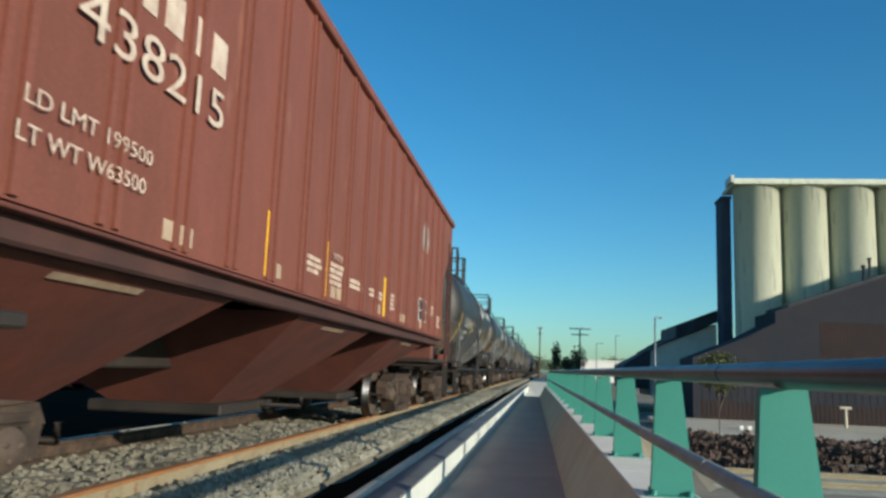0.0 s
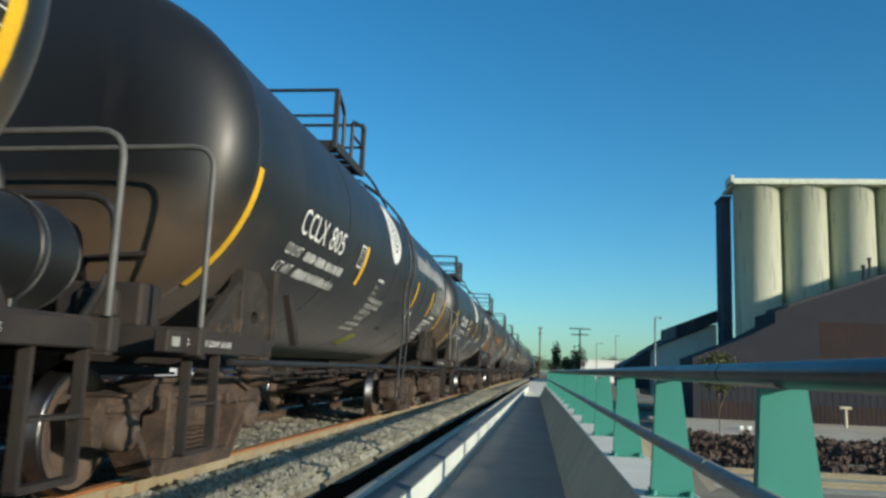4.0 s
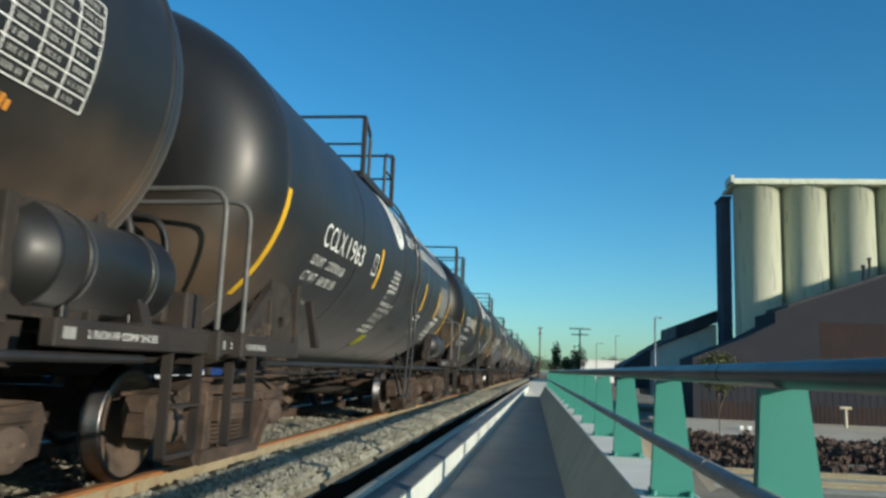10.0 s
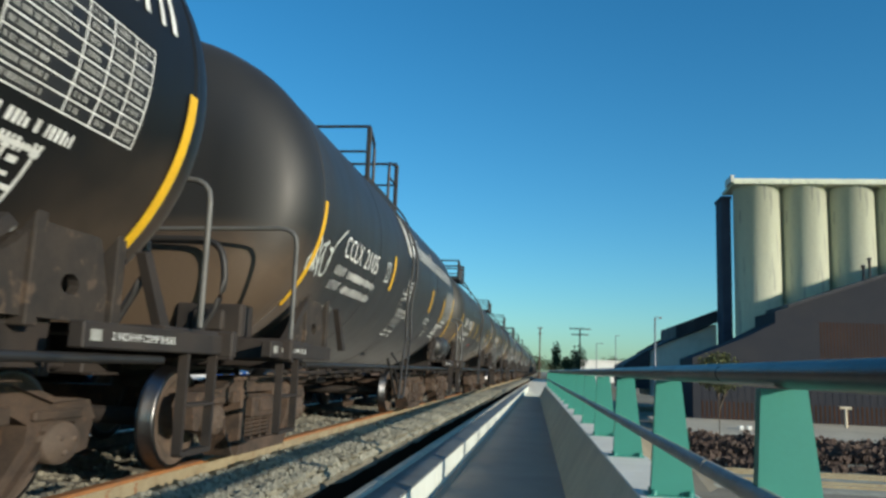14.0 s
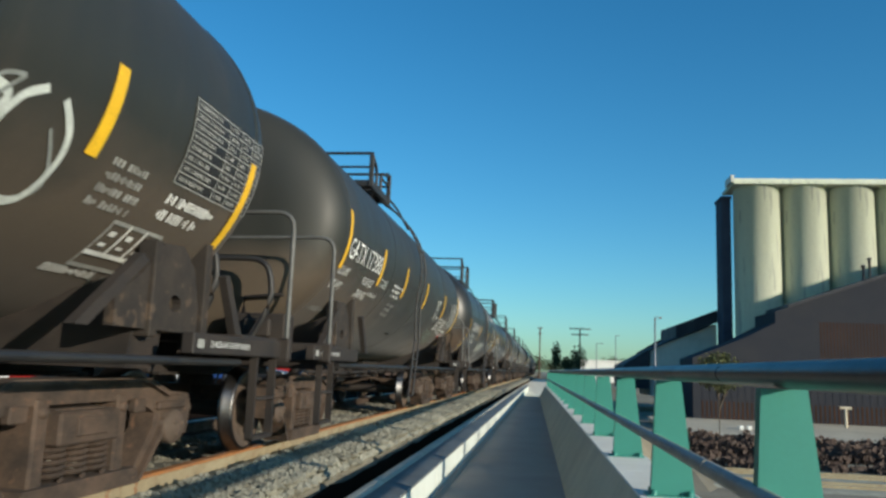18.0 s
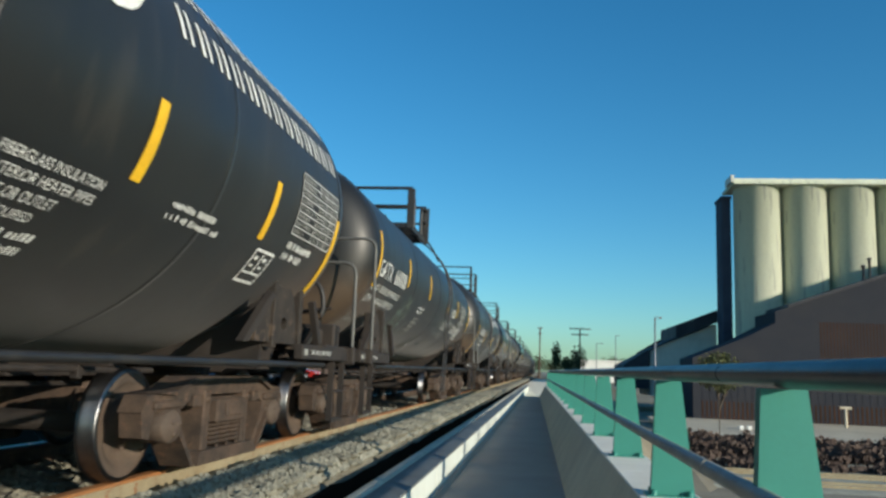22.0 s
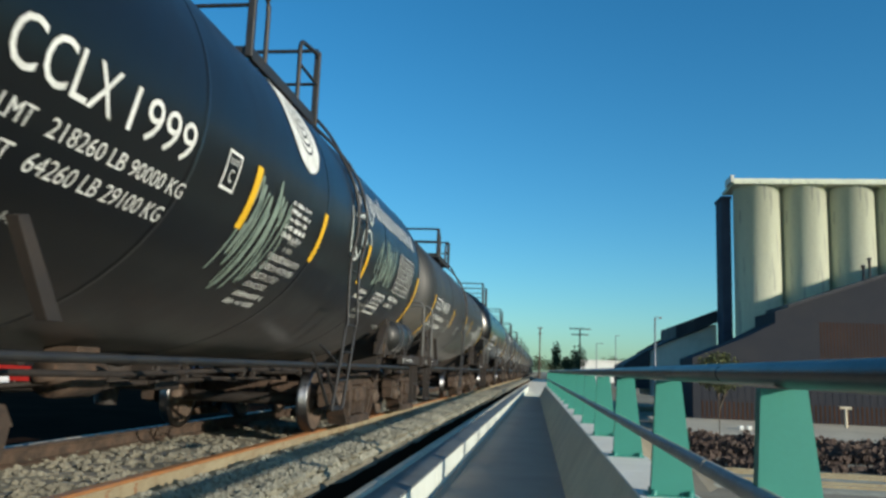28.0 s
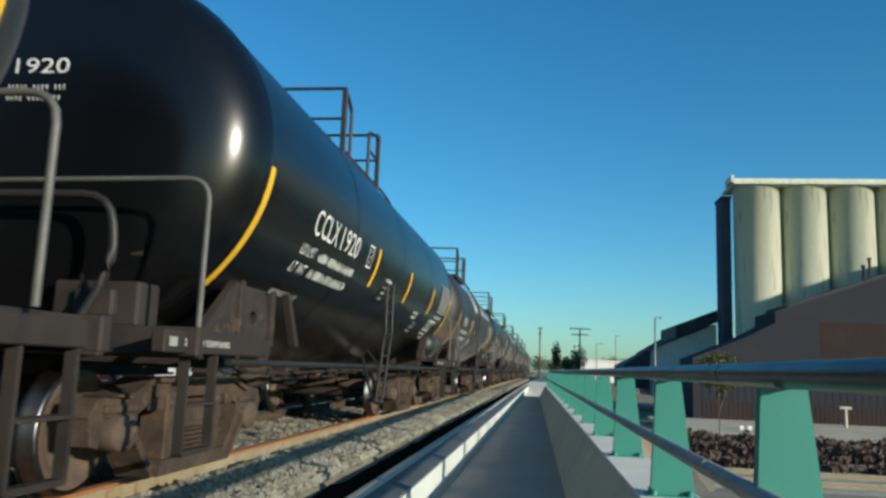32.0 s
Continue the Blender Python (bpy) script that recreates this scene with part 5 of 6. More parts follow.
    dict(f=214.00, r=226.35, size=0.985, paint=GREYT, mark="CCLX", no="44659", bars=((217.65,), (220.76,), (222.4,)), plat=(4.6, 2.3, 4.69), sprayed=tuple((0.010 + 0.005 * (i % 3), GRAFH, (6.45 + 0.148 * i + 0.05 * (i % 2), 1.98 + 0.05 * (i % 4)), (6.40 + 0.15 * i, 1.72), (6.62 + 0.152 * i + 0.04 * (i % 3), 1.44 - 0.04 * (i % 3))) for i in range(27)) + tuple((0.014, GRAFH, (6.7 + 0.42 * i, 1.60 + 0.06 * (i % 2)), (7.05 + 0.42 * i, 1.52 + 0.05 * (i % 3)), (7.5 + 0.42 * i, 1.62 + 0.07 * (i % 2)), (7.9 + 0.42 * i, 1.86)) for i in range(6)) + ((0.020, GRAFH, (6.20, 2.06), (6.30, 2.16), (6.38, 2.31)), (0.020, GRAFH, (6.30, 1.94), (6.39, 2.06), (6.55, 2.16)), (0.022, GRAFD, (6.92, 2.16), (7.30, 2.13), (8.01, 2.20)), (0.018, GRAFH, (6.76, 1.59), (7.44, 1.55), (7.96, 1.58)), (0.018, GRAFH, (7.27, 1.78), (8.15, 1.87), (8.68, 1.97))), graffiti=((220.5, 221.9, 2.08, 2.30, 6, 0.012, GRAFH),), ladder=-0.8, brace=False, table=(-1.70, 1.84), panel=(-2.20, 1.92), num=0.40, mark_w=0.95, num_gap=1.12, num_z=2.19, plate=None, ink=WHITE, notes=((7.0, 2.17, 0.8, 2), (7.9, 2.10, 0.7, 1), (8.7, 2.06, 1.6, 1), (2.85, 2.04, 0.8, 4), (5.2, 2.0, 0.4, 3)), tank=False, rear_rail=-0.5, label="faded grey tank car covered in pale scrawls"),
    dict(f=229.30, r=241.10, size=1.05, paint=SHINY, mark="CCLX", no="1920", bars=((233.5,), (236.0,), (238.6,)), plat=(4.86, 2.3, 4.92), dome=0.54, tall=1.03, head_no=(0.40, 0.80, 3.01, 2), label="glossy black tank car with a number on its end"),
]
for i in range(7):
    p = (DUSTY, BLACK, GREYT, GLOSS, BLACK, DUSTY, BLACK)[i]
    CARS.append(dict(f=244.5 + 14.9 * i, r=256.3 + 14.9 * i, paint=p, bars=((248.4 + 14.9 * i,), (251.0 + 14.9 * i,)), logo=(248.8 + 14.9 * i, 255.4 + 14.9 * i) if i % 2 == 0 else None, label="dark tank car far along the freight train"))

TRAIN = [(tank_car(c, 100 + i), (c["f"] + c["r"]) / 2) for i, c in enumerate(CARS)]


def hopper_car(y_end):
    """Covered hopper car; its far end's top corner lies y_end along the train."""
    Lh = 18.6
    yc = y_end - Lh / 2
    car = thing("hopper_car", "rust-red ribbed covered hopper car with faded lettering", "hopper car", (TRACK_X, yc, 0), "")
    car.scale = (BROAD, 1, 1)
    h = Lh / 2
    W = 1.93
    edge = [(-h + 1.58, 1.58), (-h + 1.55, 2.8), (-h + 0.4, 3.6), (-h, 3.85), (-h, 4.45), (h, 4.45), (h, 3.85), (h - 0.4, 3.6), (h - 1.55, 2.8), (h - 1.58, 1.58)]
    body = Shape().prism(edge, -W, W)
    body.prism([(-W, 4.45), (W, 4.45), (W - 0.4, 4.74), (0, 4.84), (-W + 0.4, 4.74)], -h, h, "y")
    shell = part("hopper_body", body, REDP, car)
    part("roof_rail", Shape().box(W - 0.02, W + 0.06, -h + 0.02, h - 0.02, 4.38, 4.50, 0.012), REDP, car)
    part("roof_rail", Shape().box(-W - 0.06, -W + 0.02, -h + 0.02, h - 0.02, 4.38, 4.50, 0.012), REDP, car)
    for side in (-1, 1):
        for i in range(19):
            y = -h + 1.75 + (Lh - 3.5) * i / 18
            for d in (-0.075, 0.075):
                part("side_rib", cached(("rib",), lambda: Shape().prism([(-0.03, 1.60), (0.03, 1.60), (0.022, 4.40), (-0.022, 4.40)], -0.016, 0.014).mesh("side_rib", REDP)), None, shell, at=(side * (W + 0.012), y + d, 0))
        # Sill recess is too shallow to darken, so its shade is in the colour.
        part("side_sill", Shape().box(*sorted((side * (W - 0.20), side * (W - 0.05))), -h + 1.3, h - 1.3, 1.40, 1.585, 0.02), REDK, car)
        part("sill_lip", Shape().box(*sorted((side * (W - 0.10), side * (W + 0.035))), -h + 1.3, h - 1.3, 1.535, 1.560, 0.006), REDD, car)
    for k in (-1, 0, 1):
        y = 9.45 - yc + k * 5.1
        s = Shape()
        top = [(-W + 0.1, y - 1.70, 1.44), (W - 0.1, y - 1.70, 1.44), (W - 0.1, y + 1.70, 1.44), (-W + 0.1, y + 1.70, 1.44)]
        bot = [(-0.55, y - 0.75, 0.40), (0.55, y - 0.75, 0.40), (0.55, y + 0.75, 0.40), (-0.55, y + 0.75, 0.40)]
        s.add(top + bot, [(0, 1, 5, 4), (1, 2, 6, 5), (2, 3, 7, 6), (3, 0, 4, 7), (4, 5, 6, 7), (0, 3, 2, 1)])
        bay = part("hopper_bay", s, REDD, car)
        part("outlet_gate", Shape().box(-0.75, 0.75, y - 0.85, y + 0.85, 0.28, 0.41, 0.02), GRIME, bay)
        part("gate_crank", Shape().tube([(0.7, y + 0.4, 0.36), (1.25, y + 0.4, 0.36), (1.25, y + 0.4, 0.48)], 0.03, 6), GRIME, bay)
        part("stencil_line", Shape().add([(1.735, y - 0.6, 1.345), (1.735, y + 0.35, 1.345), (1.69, y + 0.35, 1.31), (1.69, y - 0.6, 1.31)], [(0, 1, 2, 3)]), CREAMD, bay)
    part("center_sill", Shape().box(-0.3, 0.3, -h - 0.2, h + 0.2, 0.8, 1.12, 0.02), GRIME, car)
    for k in (-1, 1):
        y0, y1 = sorted((k * (h - 2.9), k * (h - 0.10)))
        part("end_platform", Shape().box(-W, W, y0, y1, 1.02, 1.10, 0.015), GRIME, car)
        part("end_sill", Shape().box(-W, W, *sorted((k * (h - 0.40), k * (h - 0.20))), 0.98, 1.24, 0.02), REDP, car)
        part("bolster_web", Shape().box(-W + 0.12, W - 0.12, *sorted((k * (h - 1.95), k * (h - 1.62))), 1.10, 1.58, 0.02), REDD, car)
        for side in (-1, 1):
            s = Shape()
            for dy in (0.02, 0.58):
                s.box(side * W - 0.03, side * W + 0.03, k * (h - dy) - 0.03, k * (h - dy) + 0.03, 1.1, 3.9, 0.006)
            for i in range(8):
                s.tube([(side * W, k * (h - 0.02), 1.4 + i * 0.32), (side * W, k * (h - 0.58), 1.4 + i * 0.32)], 0.016, 5)
            part("end_ladder", s, REDK, car)
            part("stirrup_step", cached(("step", side), lambda: step_mesh(side)), None, car, at=(0, k * (h - 0.5), 0))
        part("coupler", cached("coupler", coupler_mesh), None, car, at=(0, k * (h + 0.75), 0), turn=(0, 0, 0 if k > 0 else 180))
        add_truck(car, k * (h - 2.5))
    x = W + 0.006

    def words(txt, a, b, z0, z1, m=WHITE, nm="stencil_lettering"):
        part(nm, flat_text(txt, W + 0.029, a - yc, b - yc, z0, z1), m, shell)

    def patch(nm, a, b, z0, z1, m, label=""):
        part(nm, Shape().box(x - 0.02, x + 0.002, a - yc, b - yc, z0, z1, 0.001), m, shell, label)

    words("438215", 3.36, 5.12, 2.53, 2.80, CREAM, "car_number")
    for i in range(4):
        patch("reporting_mark", 3.9 + i * 0.34, 4.13 + i * 0.34, 2.93, 3.2, CREAM)
    words("LD LMT 199500", 3.05, 4.2, 2.03, 2.12, CREAM)
    words("LT WT W63500", 3.02, 4.15, 1.85, 1.94, CREAM)
    rng = random.Random(5)
    words("CAUTION", 8.21, 8.62, 2.065, 2.135, CREAM)
    for a, z, w, n in ((7.25, 1.95, 0.62, 3), (8.12, 1.985, 0.72, 4), (9.1, 1.905, 0.8, 2), (10.15, 1.905, 0.9, 2), (11.3, 1.965, 0.64, 4), (15.5, 2.12, 0.65, 3), (16.55, 1.98, 0.6, 4)):
        for i in range(n):
            s, y, end = Shape(), a - yc, a - yc + w * rng.uniform(0.75, 1)
            while y < end:
                d = rng.choice((0.020, 0.028, 0.034))
                s.box(x - 0.02, x + 0.002, y, y + d, z - 0.066 * i, z - 0.066 * i + rng.choice((0.040, 0.048)), 0.0005)
                y += d + (0.011 if rng.random() < 0.82 else 0.045)
            tagged(part("stencil_line", s, CREAM, shell), kind="stuff")
    for a, z1 in ((6.22, 2.19), (7.97, 2.22), (11.08, 2.20), (13.08, 2.18), (17.25, 2.62)):
        patch("reflective_stripe", a, a + 0.11, 1.63, z1, YELLOW, "yellow reflective stripe")
    for a in (4.45, 4.68, 6.45, 8.28, 8.52, 10.50, 10.70, 12.38, 12.66, 14.45, 14.70):
        patch("pale_patch", a, a + 0.17, 1.64, 1.77, CREAMD)
    for a, b, z0, z1 in ((14.3, 14.72, 1.99, 2.18), (14.74, 15.12, 1.99, 2.18), (14.3, 14.72, 1.80, 1.96), (14.74, 15.12, 1.80, 1.96)):
        patch("stencil_panel", a, b, z0, z1, PLAC)
    for z in (1.78, 1.975, 2.18):
        patch("panel_border", 14.28, 15.14, z, z + 0.018, WHITE)
    for a in (14.28, 14.72, 15.12):
        patch("panel_border", a, a + 0.02, 1.78, 2.2, WHITE)
    n = 20
    part("oval_emblem", Shape().prism([(14.8 - yc + 0.36 * math.cos(6.283 * i / n), 3.4 + 0.32 * math.sin(6.283 * i / n)) for i in range(n)], x - 0.02, x + 0.002), DIMW, shell, "faded pale oval emblem")
    for i, (a, z) in enumerate(((14.6, 3.42), (14.84, 3.42), (14.6, 3.2), (14.84, 3.2))):
        patch("emblem_mark", a, a + 0.15, z, z + 0.16, REDD)
    return car, yc


HOPPER, HOPPER_Y = hopper_car(19.0)
TRAIN.append((HOPPER, HOPPER_Y))

# ---------------------------------------------------------------- track
NEAR, FAR = TRACK_X + GAUGE, TRACK_X - GAUGE
track = thing("railway_track", "rusty steel rails on concrete ties in grey ballast", "railway track", kind="structure")
RAILP = [(-0.075, -0.17), (0.075, -0.17), (0.075, -0.158), (0.012, -0.135), (0.010, -0.045), (0.036, -0.036), (0.036, -0.006), (0.028, 0.0), (-0.028, 0.0), (-0.036, -0.006), (-0.036, -0.036), (-0.010, -0.045), (-0.012, -0.135), (-0.075, -0.158)]
# The far rail and its head take a darker brown than the near rail.
for x in (NEAR, FAR):
    part("rail", Shape().prism([(x + a * 1.35, b * 1.08 + RAIL_Z) for a, b in RAILP], -30, 420, "y"), RUSTR if x == NEAR else RUSTB, track, "dusty steel rail" if x == NEAR else "rusty steel rail, darker than the near one")
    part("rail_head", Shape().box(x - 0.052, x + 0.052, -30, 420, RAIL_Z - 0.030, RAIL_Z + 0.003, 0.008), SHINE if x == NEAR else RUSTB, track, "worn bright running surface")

# ballast bed: one sheet with a rough top
def ballast():
    rng = random.Random(3)
    xs = [-7.7, -6.9, -6.4, -6.0, -5.6, -5.2, -4.9, -4.6, -4.3, -4.0, -3.7, -3.4, -3.1, -2.9, -2.7, -2.5, -2.35, -2.22, -2.15]
    ys = [-30 + i * 0.5 for i in range(180)] + [60 + i * 4 for i in range(91)]
    vs, fs = [], []
    for y in ys:
        for x in xs:
            z = -0.28 if x < -3.3 else -0.25 + 0.135 * min(1.0, (x + 3.3) / 0.45) - 0.10 * max(0, x + 2.7)
            if x < -6.5:
                z = -0.32 - (-6.5 - x) * 0.4
            if x > -2.3:
                z -= (x + 2.3) * 1.1
            vs.append((x + rng.uniform(-0.02, 0.02), y, z + rng.uniform(-0.025, 0.03)))
    n = len(xs)
    for j in range(len(ys) - 1):
        for i in range(n - 1):
            fs.append((j * n + i, j * n + i + 1, (j + 1) * n + i + 1, (j + 1) * n + i))
    s = Shape().add(vs, fs)
    return s


# Shade of the drop beside the wall is put into this edge's colour.
part("retaining_edge", Shape().prism([(-2.22, -0.30), (-2.17, -0.36), (-2.12, -1.6), (-2.6, -1.6), (-2.6, -0.32)], -30, 420, "y"), LOT, track, "retaining edge painted near-black as shade")
# Bed and crib stones carry painted under-train shade; shoulder stones do not.
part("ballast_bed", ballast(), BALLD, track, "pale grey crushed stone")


def rubble(seed, count, x0, x1, y0, y1, z, size):
    """Loose broken stones, each a small uneven block."""
    rng = random.Random(seed)
    base = [(1, 0, 0), (-1, 0, 0), (0, 1, 0), (0, -1, 0), (0, 0, 1), (0, 0, -1), (0.6, 0.6, 0.6), (-0.6, 0.6, 0.6), (0.6, -0.6, 0.6), (-0.6, -0.6, 0.6)]
    tri = [(0, 6, 4), (6, 2, 4), (2, 7, 4), (7, 1, 4), (1, 9, 4), (9, 3, 4), (3, 8, 4), (8, 0, 4), (0, 2, 6), (2, 1, 7), (1, 3, 9), (3, 0, 8), (0, 5, 2), (2, 5, 1), (1, 5, 3), (3, 5, 0)]
    s = Shape()
    for _ in range(count):
        x = rng.uniform(x0, x1)
        y = y0 + (y1 - y0) * rng.random() ** 1.5
        r = size * rng.uniform(0.55, 1.35)
        ang = rng.random() * 6.28
        c, d = math.cos(ang), math.sin(ang)
        sx, sy, sz = rng.uniform(0.7, 1.3), rng.uniform(0.7, 1.3), rng.uniform(0.5, 0.9)
        vs = []
        for a, b, e in base:
            k = r * rng.uniform(0.8, 1.15)
            a, b, e = a * k * sx, b * k * sy, e * k * sz
            vs.append((x + a * c - b * d, y + a * d + b * c, z + e))
        s.add(vs, tri)
    return s


tagged(part("loose_stone", rubble(11, 7000, -3.0, -2.16, -2.0, 34.0, -0.12, 0.042), BALL, track, "pale broken ballast stones"), kind="stuff")
tagged(part("shoulder_rock", rubble(12, 1500, -2.95, -2.20, 2.0, 40.0, -0.14, 0.07), BALL, track, "larger pale rubble along the shoulder"), kind="stuff")
tagged(part("edge_stone", rubble(14, 1600, -2.30, -2.13, 2.0, 40.0, -0.20, 0.06), BALL, track, "pale broken stones at the drop"), kind="stuff")
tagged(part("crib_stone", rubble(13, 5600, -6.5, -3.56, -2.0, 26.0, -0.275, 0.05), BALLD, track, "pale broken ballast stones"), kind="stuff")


def tie_mesh():
    s = Shape()
    s.prism([(-1.78, -0.36), (1.78, -0.36), (1.78, -0.175), (0.7, -0.185), (-0.7, -0.185), (-1.78, -0.175)], -0.12, 0.12, "y")
    return s.mesh("tie", TIE)


for i in range(90):
    part("tie", cached("tie", tie_mesh), None, track, at=(TRACK_X, -3 + i * 0.62, RAIL_Z))

# ---------------------------------------------------------------- bridge walkway
deck = thing("walkway_deck", "dark asphalt footway between low walls", "walkway", kind="structure")
# Asphalt turns up at the panels' foot, standing in for the shadow strip there.
part("asphalt", Shape().prism([(-1.187, -0.462), (-1.165, -0.466), (-1.14, -0.525), (-1.05, -0.53), (0.75, -0.53), (0.75, -0.85), (-1.22, -0.85)], -20, 45.5, "y"), ASPH, deck)

left = thing("low_wall_left", "low whitewashed panel wall with galvanised capping", "low wall", kind="structure")
part("core", Shape().box(-1.52, -1.23, -20, 46.0, -1.4, -0.18, 0.01), CONC, left)
PITCH = 2.52
for i in range(24):
    y = 9.0 - 4 * PITCH + i * PITCH
    part("panel", cached("panel", lambda: Shape().box(-1.228, -1.19, 0.026, PITCH - 0.026, -0.525, -0.165, 0.006).mesh("panel", CONCW)), None, left, at=(0, y, 0))
    # Pale edge strip is the capping's highlight; the darker slope holds its shade.
    part("capping_edge", cached("capedge", lambda: Shape().prism([(-1.585, -0.20), (-1.58, -0.150), (-1.555, -0.130), (-1.50, -0.122), (-1.455, -0.132), (-1.443, -0.150), (-1.443, -0.20)], 0.018, PITCH - 0.018, "y").mesh("capping_edge", CAPE)), None, left, "rounded outer edge with painted highlight", at=(0, y + 0.8, 0))
    part("capping", cached("capping", lambda: Shape().prism([(-1.44, -0.21), (-1.44, -0.146), (-1.40, -0.140), (-1.27, -0.150), (-1.185, -0.160), (-1.18, -0.178)], 0.006, PITCH - 0.006, "y").mesh("capping", CAP)), None, left, at=(0, y + 0.8, 0))

SKEW = 0.0153
X0 = 0.955


def skewed(y):
    return X0 - SKEW * y


right = thing("parapet_right", "concrete bridge parapet with battered inner face", "parapet", kind="structure")
s = Shape()
prof = [(-0.54, -0.53), (-0.225, 0.10), (0.20, 0.10), (0.20, -1.6), (-0.54, -1.6)]
vs = [(skewed(y) + a, y, b) for y in (-20, 46.0) for a, b in prof]
s.add(vs, [(0, 1, 6, 5), (1, 2, 7, 6), (2, 3, 8, 7), (3, 4, 9, 8), (4, 0, 5, 9), (0, 4, 3, 2, 1), (5, 6, 7, 8, 9)])
part("parapet_wall", s, CONCD, right)
for i in range(13):
    ya, yb = -18 + i * 5.0, -13.01 + i * 5.0
    if yb > 46:
        yb = 46.0
    vs = [(skewed(y) + a, y, b) for y in (ya, yb) for a, b in ((-0.222, 0.103), (-0.215, 0.112), (0.195, 0.112), (0.20, 0.103))]
    part("coping", Shape().add(vs, [(0, 1, 5, 4), (1, 2, 6, 5), (2, 3, 7, 6), (3, 0, 4, 7), (0, 3, 2, 1), (4, 5, 6, 7)]), COPE, right)

rail = thing("bridge_railing", "galvanised tube railing on flat teal-green posts", "railing", kind="structure")
YP0, YPS = 3.10, 2.52


def post_mesh():
    s = Shape()
    s.prism([(-0.137, 0.118), (0.155, 0.118), (0.070, 0.888), (-0.099, 0.888)], 0.0, 0.07, "y")
    return s.mesh("post", GREEN)


def foot_mesh():
    s = Shape()
    s.box(-0.17, 0.17, -0.05, 0.16, 0.108, 0.122, 0.004)
    for a in (-0.12, 0.12):
        s.lathe([(0.022, 0.116), (0.022, 0.155), (0.0, 0.157)], "z", (a, -0.025, 0), 6)
        s.lathe([(0.022, 0.116), (0.022, 0.155), (0.0, 0.157)], "z", (a, 0.12, 0), 6)
    return s.mesh("foot_plate", GREEN)


for i in range(-3, 18):
    y = YP0 + YPS * i
    p = part("post", cached("post", post_mesh), None, rail, "flat tapered teal-green steel post", at=(skewed(y), y, 0))
    part("foot_plate", cached("foot", foot_mesh), None, p)


def oval_tube(x_off, z, rx, rz, y0, y1, n=16):
    s = Shape()
    vs = []
    for y in (y0, y1):
        for k in range(n):
            t = 2 * math.pi * k / n
            vs.append((skewed(y) + x_off + rx * math.cos(t), y, z + rz * math.sin(t)))
    s.add(vs, [(k, (k + 1) % n, n + (k + 1) % n, n + k) for k in range(n)], True)
    s.add(vs[:n], [tuple(range(n))[::-1]])
    s.add(vs[n:], [tuple(range(n))])
    return s


SPL = 3.98
for a, b in ((-8.0, SPL - 0.012), (SPL + 0.012, SPL + 9.2), (SPL + 9.21, SPL + 18.4), (SPL + 18.41, SPL + 27.6), (SPL + 27.61, 46)):
    part("top_rail", oval_tube(0.0, 0.9425, 0.068, 0.0515, a, b), ALU, rail)
    part("mid_rail", oval_tube(-0.11, 0.49, 0.036, 0.038, a, b), MIDR, rail)
part("rail_sleeve", oval_tube(0.0, 0.9425, 0.060, 0.044, SPL - 0.04, SPL + 0.04), GRIME, rail)

pad = thing("paved_approach", "pale sunlit concrete apron beyond the footway", "pavement", kind="structure")
for i in range(20):
    part("slab", Shape().box(-2.1, 3.4, 45.6 + i * 5.0, 50.58 + i * 5.0, -0.75, -0.535, 0.01), CONCP, pad)

# ---------------------------------------------------------------- ground
def ground_z(x, y):
    base = -0.75
    if x < -7.6:
        base = -0.95 - 0.4 * min(1, max(0, (-7.6 - x) / 4))
    if -2.2 < x < 1.2:
        base = -1.5 if y < 45 else -0.55
    if x >= 1.0:
        w = 5.0 if y < 44 else 9.0
        t = min(1, max(0, (x - 1.0) / w))
        t = t * t * (3 - 2 * t)
        top = -1.0 if y < 44 else -0.55
        base = top + (-4.5 - top) * t
        far = min(1, max(0, (y - 120) / 160))
        base = base * (1 - far) + -0.55 * far
    return base


def ground_mesh():
    xs = [-3000, -900, -300, -120, -60, -30, -16, -11.6, -9, -7.6, -7.2, -5, -2.2, -1.8, 0.9, 1.25, 2, 3, 4, 5, 6, 8, 10, 14, 20, 30, 45, 70, 120, 300, 900, 3000]
    ys = [-1500, -300, -80, -30, 0, 10, 20, 30, 40, 44.6, 45.6, 48, 54, 60, 70, 80, 90, 100, 115, 130, 150, 180, 220, 280, 400, 800, 1800, 4200]
    vs = [(x, y, ground_z(x, y)) for y in ys for x in xs]
    n = len(xs)
    fs = [(j * n + i, j * n + i + 1, (j + 1) * n + i + 1, (j + 1) * n + i) for j in range(len(ys) - 1) for i in range(n - 1)]
    return Shape().add(vs, fs)


g = new("ground", ground_mesh().mesh("ground", SOIL))
tagged(g, "pale dry earth with scrub falling away from the bridge", "ground", kind="structure")

lot = thing("parking_lot", "dark asphalt lot beyond the track", "parking lot", kind="structure")
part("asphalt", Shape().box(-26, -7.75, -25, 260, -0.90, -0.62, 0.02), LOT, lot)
part("kerb", Shape().box(-7.74, -7.58, -25, 260, -0.95, -0.44, 0.02), CONC, lot)
fence = thing("dark_board_fence", "long dark board fence behind the lot", "fence", kind="structure")
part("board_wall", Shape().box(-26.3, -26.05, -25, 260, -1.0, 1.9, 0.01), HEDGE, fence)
for i in range(40):
    part("fence_post", cached("fencepost", lambda: Shape().box(-26.05, -25.93, -0.06, 0.06, -1.0, 2.0, 0.01).mesh("fence_post", WOOD)), None, fence, at=(0, -10 + i * 4.0, 0))


